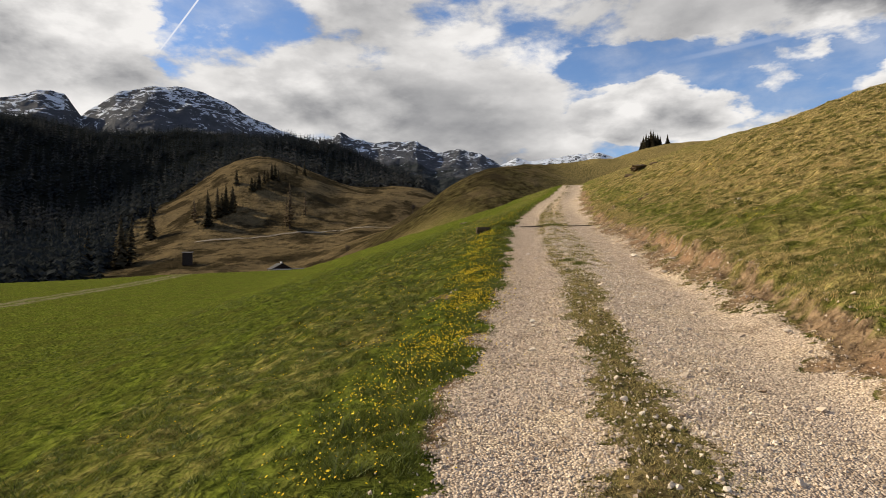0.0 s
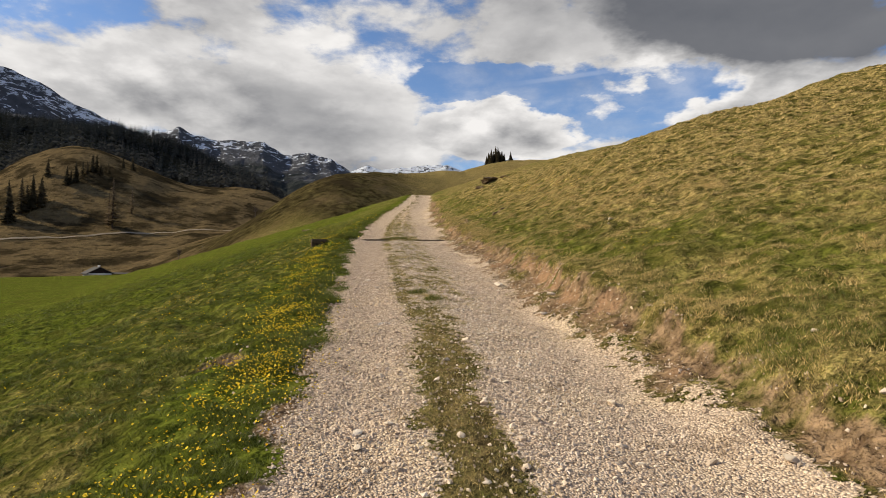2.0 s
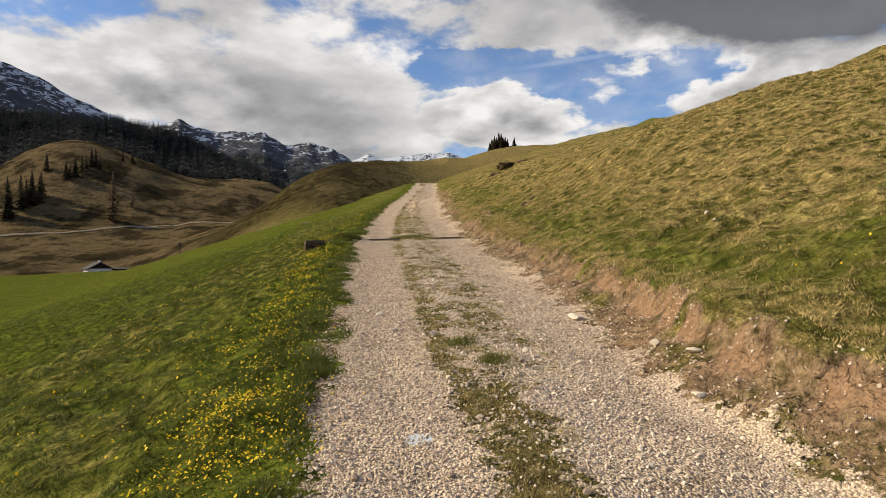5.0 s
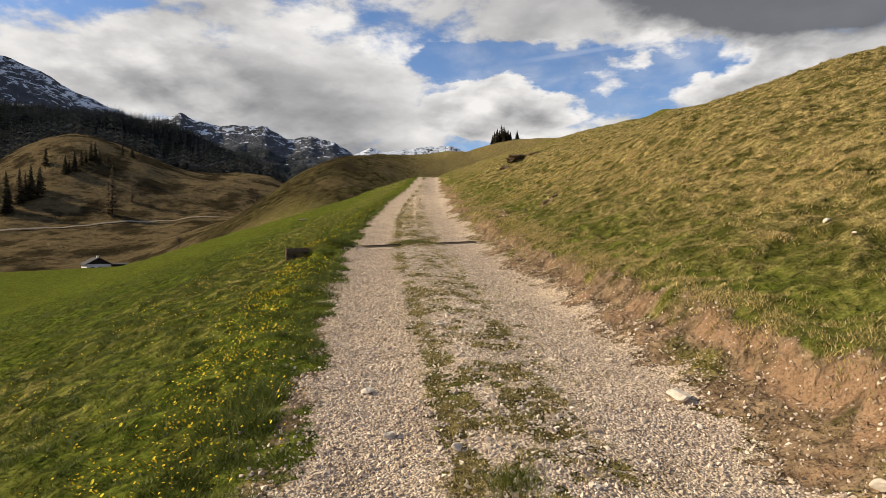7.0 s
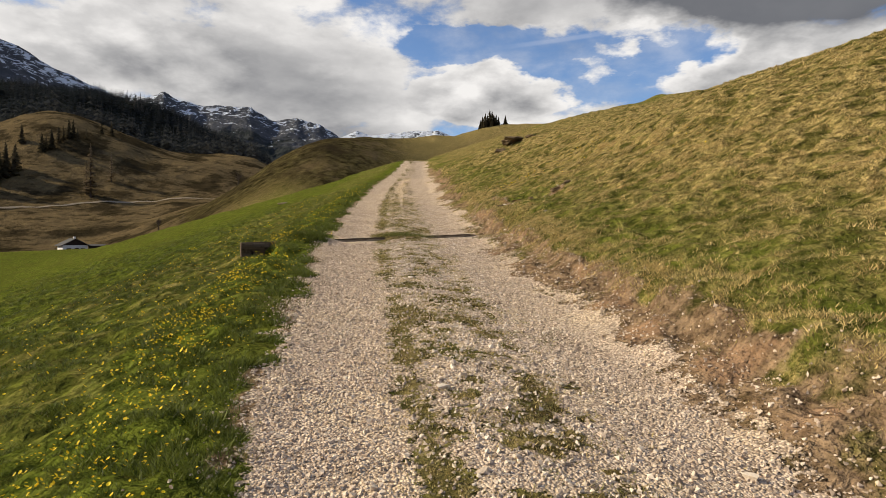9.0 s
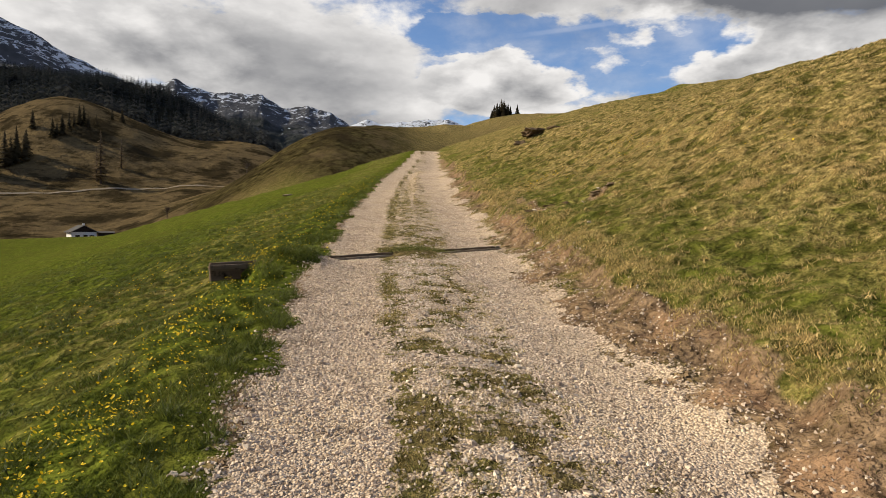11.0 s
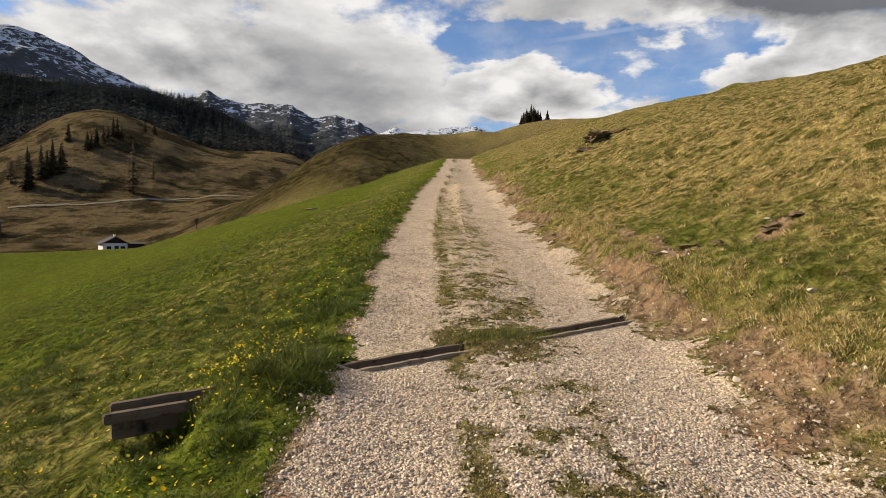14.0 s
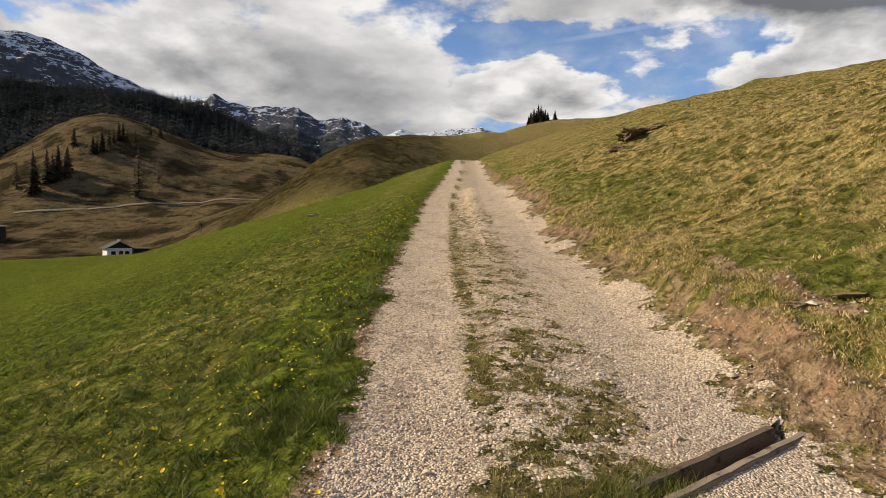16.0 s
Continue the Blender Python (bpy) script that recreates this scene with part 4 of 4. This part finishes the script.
# ---- wooden drain across the road ----
def build_drain():
    turn = math.degrees(math.atan2(DRAIN_D[1], DRAIN_D[0]))
    length = float(np.linalg.norm(DRAIN_B - DRAIN_A))
    pitch = math.degrees(math.asin(DRAIN_D[2]))
    d = new("drain_channel")
    d.matrix_world = pose(*DRAIN_A, 0, 0, turn) @ pose(0, 0, 0, 0, -pitch, 0)
    tagged(d, "weathered wooden water channel let into the gravel road", "drain")
    # the upper board stands proud, the lower one is trodden in; past the road edge the lower board is a plank over a hollow
    for name, y0, y1, z0, z1, x0, x1, wood in (("board", -0.108, -0.048, -0.20, 0.006, 1.12, length + 0.12, DUSTY_WOOD), ("plank", -0.112, -0.046, -0.050, 0.014, 0.12, 0.60, WOOD),
                                               ("board", 0.048, 0.112, -0.20, 0.030, 0.18, length, WOOD), ("floor_board", -0.047, 0.047, -0.21, -0.165, 1.12, length, WOOD)):
        bm = bmesh.new()
        box(bm, (x0, y0, z0), (x1, y1, z1), 0.008)
        bmesh.ops.subdivide_edges(bm, edges=[e for e in bm.edges if e.calc_length() > 2], cuts=30)
        for v in bm.verts:
            v.co += Vector((0, 0.003 * math.sin(v.co.x * 2.1 + y0 * 40), 0.003 * math.sin(v.co.x * 2.3 + y0 * 30) + 0.004 * math.sin(v.co.x * 17)))
        part(name, bm, wood, d)
    # gravel packed against the boards
    for lo, hi in ((-0.52, -0.102), (0.106, 0.52)):
        ss, ws = np.meshgrid(np.arange(1.72, 5.36, 0.04), np.linspace(lo, hi, 9), indexing="ij")
        k = math.hypot(DRAIN_D[0], DRAIN_D[1])
        ex, ey = DRAIN_D[0] / k, DRAIN_D[1] / k
        x, y = DRAIN_A[0] + ss * ex - ws * ey, DRAIN_A[1] + ss * ey + ws * ex
        z = land(x, y) + 0.006 + 0.006 * bumps(x, y, 0.05, 7, 2) - 0.03 * step(np.abs(ws), 0.44, 0.52)
        n, mcount = ss.shape
        i, j = np.meshgrid(np.arange(n - 1), np.arange(mcount - 1), indexing="ij")
        q = np.stack([i * mcount + j, (i + 1) * mcount + j, (i + 1) * mcount + j + 1, i * mcount + j + 1], -1).reshape(-1, 4)
        xs, ys = x.ravel(), y.ravel()
        road, gravel, soil, green, turf, strip = zones(xs, ys)
        ob = link_mesh("road_shoulder", np.stack([xs, ys, z.ravel()], 1), q, GROUND, True, {"gravel": gravel, "soil": soil, "green": green, "turf": turf, "strip": strip * road, "olive_shade": 0 * xs, "wood": 0 * xs, "trail": 0 * xs})
        tagged(ob, "crushed gravel packed against the wooden drain", "road", kind="structure")


build_drain()


# ---- stones ----
TAN = stone_material("tan_rock", (0.20, 0.15, 0.10), (0.30, 0.23, 0.16), (0.14, 0.10, 0.06))


def rock_bm(size, seed, flat=0.7, detail=3, rough=0.10):
    bm = bmesh.new()
    bmesh.ops.create_icosphere(bm, subdivisions=detail, radius=1.0)
    off = Vector((seed * 3.7, seed * 1.3, seed * 0.7))
    rng = random.Random(seed)
    cuts = [(Vector((rng.gauss(0, 1), rng.gauss(0, 1), rng.gauss(0, 1))).normalized(), rng.uniform(0.35, 0.8)) for _ in range(10)]
    for v in bm.verts:
        for n, d in cuts:
            over = v.co.dot(n) - d
            if over > 0:
                v.co -= n * over * 0.9
        v.co *= 1 + rough * noise.noise(v.co * 2.5 + off) + 0.7 * max(rough - 0.1, 0) * noise.noise(v.co * 6.0 + off)
        v.co = Vector((v.co.x * size, v.co.y * size * 0.8, v.co.z * size * flat))
    return bm


def rock(x, y, size, seed, label, mat=None, flat=0.5, sink=0.6, name="rock", group="loose rocks by the road"):
    me = bpy.data.meshes.new(name)
    bm = rock_bm(size, seed, flat, 4 if mat is EARTH else 3, 0.45 if mat is EARTH else 0.10)
    bm.to_mesh(me)
    bm.free()
    me.materials.append(mat or ROCK)
    ob = new(name, me)
    ob.matrix_world = pose(x, y, ground_z(x, y) + size * flat * (1 - sink), 0, 0, seed * 47)
    return tagged(ob, label, "rock", group)


ROCKS = [(3.06, 6.0, 0.075), (3.67, 5.99, 0.045), (4.05, 6.9, 0.05), (3.46, 12.95, 0.13), (3.61, 11.45, 0.085), (1.38, 12.61, 0.060), (1.30, 13.38, 0.065), (3.40, 13.86, 0.055), (2.14, 15.04, 0.060), (0.70, 6.85, 0.05), (2.63, 7.27, 0.06), (3.56, 10.83, 0.07), (2.83, 8.41, 0.05), (1.72, 12.35, 0.06),
         (5.80, 24.88, 0.085), (6.95, 24.5, 0.06), (6.43, 14.76, 0.09), (6.0, 14.0, 0.05), (0.69, 6.63, 0.045), (0.91, 6.95, 0.04), (3.26, 10.32, 0.07), (4.62, 21.69, 0.06), (4.95, 21.9, 0.05), (4.9, 24.6, 0.06), (1.05, 4.2, 0.05), (1.2, 3.7, 0.045), (5.75, 22.3, 0.06), (5.2, 23.0, 0.05)]
for i, (x, y, s) in enumerate(ROCKS):
    rock(x, y, s * 0.85, 11 + i, "pale angular limestone rock lying beside the gravel track", sink=0.35)
rock(-0.5, 60.6, 0.6, 61, "long weathered boulder in the grassy shoulder", TAN, 0.3, 0.5, group="boulders")
for i, (x, y, s, fl) in enumerate([(10.5, 38.0, 0.62, 0.5), (11.5, 38.5, 0.42, 0.45), (9.7, 37.4, 0.35, 0.4), (6.75, 24.14, 0.18, 0.45), (6.95, 24.0, 0.12, 0.4), (6.05, 24.7, 0.16, 0.3), (5.75, 25.0, 0.13, 0.3), (6.3, 24.5, 0.10, 0.3)]):
    rock(x, y, s, 70 + i, "dark eroded outcrop of earth and stone in the turf", EARTH, fl * 0.8, 0.7, "outcrop", "outcrops on the hillside")


def octahedron():
    """A crushed stone chip: eight facets."""
    v = np.array([(1, 0, 0), (0, 1, 0), (-1, 0, 0), (0, -1, 0), (0, 0, 1), (0, 0, -1)], float)
    f = np.array([(0, 1, 4), (1, 2, 4), (2, 3, 4), (3, 0, 4), (1, 0, 5), (2, 1, 5), (3, 2, 5), (0, 3, 5)])
    return v, f


def turns(n, rng):
    q = rng.normal(size=(n, 4))
    q /= np.linalg.norm(q, axis=1, keepdims=True)
    w, x, y, z = q.T
    return np.stack([np.stack([1 - 2 * (y * y + z * z), 2 * (x * y - z * w), 2 * (x * z + y * w)], -1),
                     np.stack([2 * (x * y + z * w), 1 - 2 * (x * x + z * z), 2 * (y * z - x * w)], -1),
                     np.stack([2 * (x * z - y * w), 2 * (y * z + x * w), 1 - 2 * (x * x + y * y)], -1)], 1)


def walk_scatter(n, rng, reach, y0=-0.5, y1=21.0, near=1.0):
    """Points about the line walked, thinning out with distance."""
    sy = rng.uniform(y0, y1, n)
    sx = road_x(sy) - 1.0
    d = near + reach * rng.random(n) ** 1.7
    a = np.radians(rng.uniform(-44, 56, n))
    return sx + d * np.sin(a), sy + d * np.cos(a), d


def build_gravel():
    rng = np.random.default_rng(8)
    x, y, d = walk_scatter(330000, rng, 12.0)
    road, gravel, soil, green, turf, strip = zones(x, y)
    s, w = drain_coords(x, y)
    ok = (rng.random(len(x)) < np.clip(gravel + 0.50 * soil + 0.06 * road * strip, 0, 1)) & ~((np.abs(w) < 0.2) & (s > 0) & (s < 5.3))
    x, y, d = x[ok][:82000], y[ok][:82000], d[ok][:82000]
    u = x - road_x(y)
    middle = step(u, -0.75, -0.35) * (1 - step(u, 0.25, 0.95))
    coarse = rng.random(len(x)) < 0.65 * middle
    for name, label, mat, m, big in (("gravel", "loose crushed limestone gravel in the wheel ruts", PEBBLE, ~coarse, 0.0090), ("coarse_gravel", "coarse pale limestone gravel between the wheel ruts", PALE, coarse, 0.0115)):
        gx, gy, gd, n = x[m], y[m], d[m], int(m.sum())
        size = 0.0045 + big * rng.random(n) ** 3.2 + 0.00045 * gd
        ico, f = octahedron()
        v = (ico[None] + rng.normal(0, 0.20, (n, 6, 3))) * 1.15 * (size[:, None] * rng.uniform(0.6, 1.2, (n, 3)))[:, None, :]
        v = np.einsum("nij,nkj->nki", turns(n, rng), v)
        v += np.stack([gx, gy, land(gx, gy) + size * 0.15], 1)[:, None, :]
        faces = (f[None] + 6 * np.arange(n)[:, None, None]).reshape(-1, 3)
        ob = link_mesh(name, v.reshape(-1, 3), faces, mat)
        tagged(ob, label, "gravel", kind="stuff")


build_gravel()


# ---- grass ----
def blades(name, label, x, y, h, w, dry, rng, lean=0.5):
    n = len(x)
    z = land(x, y) - 0.008
    a, b = rng.uniform(0, 2 * math.pi, n), rng.uniform(0, 2 * math.pi, n)
    px, py = np.cos(a) * w / 2, np.sin(a) * w / 2
    tilt = h * lean * rng.uniform(0.3, 1.3, n)
    v = np.empty((n, 3, 3))
    v[:, 0] = np.stack([x - px, y - py, z], 1)
    v[:, 1] = np.stack([x + px, y + py, z], 1)
    v[:, 2] = np.stack([x + np.cos(b) * tilt, y + np.sin(b) * tilt, z + h], 1)
    ob = link_mesh(name, v.reshape(-1, 3), np.arange(3 * n).reshape(n, 3), BLADES, False, {"dry": np.repeat(np.clip(dry, 0, 1), 3)})
    return tagged(ob, label, "grass", kind="stuff")


def build_grass():
    rng = np.random.default_rng(21)
    x, y, d = walk_scatter(1180000, rng, 30.0)
    # an even undergrowth on both sides, close to the road
    n_side = 820000
    sy = rng.uniform(1.5, 27.0, n_side)
    side = np.where(rng.random(n_side) < 0.5, rng.uniform(1.45, 6.0, n_side), -rng.uniform(1.45, 6.0, n_side))
    x, y, d = np.append(x, road_x(sy) + side), np.append(y, sy), np.append(d, 2.5 + np.abs(side))
    u = x - road_x(y)
    road, gravel, soil, green, turf, strip = zones(x, y)
    s, w = drain_coords(x, y)
    clear = ~((np.abs(w) < 0.17) & ((s > 1.7) & (s < 2.95) | (s > 3.65) & (s < 5.4) | (s < 0.62) & (s > -0.1))) & ~((w > -0.34) & (w < 0.12) & (s > 0.18) & (s < 0.62))
    clump = bumps(x, y, 0.16, 131, 2)
    grow = (1 - np.clip(gravel * 1.15, 0, 1)) * (1 - 0.9 * step(soil, 0.38, 0.72)) * clear * step(clump, -0.30, 0.22)
    grow = grow * (1 - np.exp(-(((x - HOLE[0]) / 0.24) ** 2 + ((y - HOLE[1]) / 0.17) ** 2) ** 2))
    keep = rng.random(len(x)) < grow
    x, y, d, u, green, strip, clump, road = (k[keep] for k in (x, y, d, u, green, strip, clump, road))
    n = len(x)
    tuft = bumps(x, y, 0.45, 133, 3)
    base = np.where(u < 0, 0.020 + 0.030 * np.clip(tuft + 0.1, 0, 1) + 0.034 * np.exp(-((u + 1.85) / 0.36) ** 2) * np.clip(0.7 + tuft, 0.2, 1.6), 0.014 + 0.026 * np.clip(tuft + 0.1, 0, 1))
    base = np.where(road > 0.5, 0.014 + 0.018 * np.clip(tuft + 0.2, 0, 1), base)
    h = base * rng.uniform(0.5, 1.4, n) * (1 + 0.022 * d) * np.clip(0.85 + 0.8 * clump, 0.45, 1.6)
    wd = (0.0036 + 0.00068 * d) * rng.uniform(0.7, 1.3, n)
    patch = bumps(x, y, 1.4, 135, 3)
    dry = np.where(u < 0, 0.10 - 0.50 * green + 0.22 * patch + 0.18 * tuft, 0.86 - 0.85 * green + 0.45 * patch + 1.1 * tuft + 0.5 * clump) + rng.normal(0, 0.16, n)
    dry = np.where(road > 0.5, 0.55 + 0.6 * patch, dry)
    left = u < -0.9
    for name, label, m in (("grass_verge", "short green alpine grass falling away below the road", left), ("grass_hillside", "dry straw-coloured grass on the hillside and between the ruts", ~left)):
        blades(name, label, x[m], y[m], h[m], wd[m], dry[m], rng, 1.1)
    # straw tussocks that hang over the bank and dot the slope
    m = 9000
    tx, ty, td = walk_scatter(m * 12, rng, 24.0)
    tu = tx - road_x(ty)
    _, tg, ts, tgreen, _, _ = zones(tx, ty)
    lip = np.exp(-((tu - 2.15) / 0.25) ** 2)
    ok = (tu > 1.8) & (tu < 14) & (rng.random(len(tx)) < np.clip(0.25 + lip - 0.3 * tgreen, 0, 1))
    tx, ty, td = tx[ok][:m], ty[ok][:m], td[ok][:m]
    k = 24
    bx = np.repeat(tx, k) + rng.normal(0, 0.035, len(tx) * k)
    by = np.repeat(ty, k) + rng.normal(0, 0.035, len(tx) * k)
    bd = np.repeat(td, k)
    bh = rng.uniform(0.016, 0.044, len(bx)) * (1 + 0.015 * bd)
    blades("grass_tussocks", "tufts of bleached dry grass on the hillside", bx, by, bh, 0.0052 + 0.0007 * bd, np.repeat(rng.uniform(0.35, 1.1, len(tx)), k), rng, 0.9)
    # low brownish tufts that dot the gravel between the ruts
    m = 5200
    ty = rng.uniform(1.0, 33.0, m * 9)
    tx = road_x(ty) + rng.uniform(-0.8, 0.85, len(ty))
    _, _, _, _, _, tstrip = zones(tx, ty)
    ts, tw = drain_coords(tx, ty)
    ok = (rng.random(len(tx)) < tstrip ** 1.3) & (np.abs(tw) > 0.2)
    tx, ty = tx[ok][:m], ty[ok][:m]
    k = 26
    wide = np.repeat(rng.uniform(0.015, 0.042, len(tx)), k)
    bx, by = np.repeat(tx, k) + rng.normal(0, 1, len(wide)) * wide, np.repeat(ty, k) + rng.normal(0, 1, len(wide)) * wide
    blades("grass_road_tufts", "low brown and olive grass tufts in the gravel between the ruts", bx, by, rng.uniform(0.010, 0.034, len(bx)), 0.0052,
           np.repeat(np.where(rng.random(len(tx)) < 0.30, rng.uniform(0.0, 0.3, len(tx)), rng.uniform(0.35, 0.9, len(tx))), k), rng, 1.3)
    # lush tufts in the crown of the road and along its edge
    spots = [(1.9, 11.9, 0.16), (2.02, 11.3, 0.15), (2.98, 22.98, 0.30), (3.3, 23.12, 0.30), (3.62, 23.3, 0.26), (1.25, 21.9, 0.35), (0.9, 21.75, 0.35), (-0.40, 4.1, 0.30), (-0.5, 4.8, 0.3), (0.5, 11.9, 0.3), (0.3, 9.3, 0.4), (3.85, 6.9, 0.4), (4.2, 6.6, 0.4), (4.5, 7.4, 0.4), (0.9, 17.5, 0.4)]
    px, py, pr = (np.array(c) for c in zip(*spots))
    k = 900
    bx = np.repeat(px, k) + rng.normal(0, 0.45, len(px) * k) * np.repeat(pr, k)
    by = np.repeat(py, k) + rng.normal(0, 0.45, len(px) * k) * np.repeat(pr, k)
    blades("grass_tufts", "lush green grass tufts at the road's edge", bx, by, rng.uniform(0.025, 0.085, len(bx)), np.full(len(bx), 0.0045), rng.uniform(-0.2, 0.35, len(bx)), rng, 0.8)


build_grass()


# ---- yellow flowers ----
def build_flowers():
    m, N = material("yellow_petals")
    g = N.add("ShaderNodeNewGeometry").outputs["Random Per Island"]
    finish(N, N.mix(g, (0.80, 0.50, 0.010), (0.92, 0.72, 0.03)), 0.6, spec=0.2, translucent=0.25)
    rng = np.random.default_rng(33)
    x, y, d = walk_scatter(330000, rng, 26.0)
    u = x - road_x(y)
    field = step(bumps(x, y, 1.3, 141, 2) + 0.35 * bumps(x, y, 0.35, 142, 1), -0.35, 0.30)
    left = np.exp(-((u + 2.15 + 0.25 * bumps(x, y, 4.0, 143, 1)) / 0.36) ** 2) * np.maximum(field, 0.30) * (1 - 0.72 * step(y, 15, 19)) + 0.04 * (u < -1.8) * (u > -5.5)
    right = 0.05 * (u > 2.6) * (u < 6) * step(bumps(x, y, 2.2, 144, 1), 0.2, 0.6)
    ok = rng.random(len(x)) < (0.78 - 0.35 * (1 - step(y, 3.5, 5.5))) * left + right
    x, y, d = x[ok][:24000], y[ok][:24000], d[ok][:24000]
    n = len(x)
    z = land(x, y) + rng.uniform(0.035, 0.10, n)
    size = rng.uniform(0.004, 0.0075, n) * (1 + 0.05 * d)
    ring = np.arange(6) * math.pi / 3
    tilt = rng.normal(0, 0.5, (n, 2))
    v = np.zeros((n, 7, 3))
    v[:, :6, 0] = np.cos(ring) * size[:, None]
    v[:, :6, 1] = np.sin(ring) * size[:, None]
    v[:, :6, 2] = (v[:, :6, 0] * tilt[:, :1] + v[:, :6, 1] * tilt[:, 1:]) + size[:, None] * 0.45
    v += np.stack([x, y, z], 1)[:, None]
    f = np.array([[6, k, (k + 1) % 6] for k in range(6)])
    faces = (f[None] + 7 * np.arange(n)[:, None, None]).reshape(-1, 3)
    ob = link_mesh("wildflowers", v.reshape(-1, 3), faces, m)
    tagged(ob, "small yellow meadow flowers along the grassy verge", "flowers", kind="stuff")


build_flowers()


# ---- single stones on the road, last ----
def build_stones():
    rng = np.random.default_rng(44)
    kinds = []
    for k in range(8):
        me = bpy.data.meshes.new("stone")
        bm = rock_bm(1.0, 200 + k, 0.6, 1)
        bm.to_mesh(me)
        bm.free()
        me.materials.append(PEBBLE if k % 3 else ROCK)
        kinds.append(me)
    y = rng.uniform(2.0, 24.0, 900)
    u = np.where(rng.random(900) < 0.55, rng.normal(-0.15, 0.45, 900), rng.uniform(-1.4, 1.3, 900))
    x = road_x(y) + u
    s, w = drain_coords(x, y)
    ok = np.abs(w) > 0.3
    x, y = x[ok][:300], y[ok][:300]
    z = land(x, y)
    for i in range(len(x)):
        size = 0.016 + 0.030 * rng.random() ** 2.2
        ob = new("stone", kinds[i % 8])
        ob.parent = ground
        ob.matrix_basis = pose(x[i], y[i], z[i] + size * 0.2, rng.uniform(-25, 25), rng.uniform(-25, 25), rng.uniform(0, 360)) @ Matrix.Diagonal((size * rng.uniform(0.8, 1.3), size, size, 1))


build_stones()
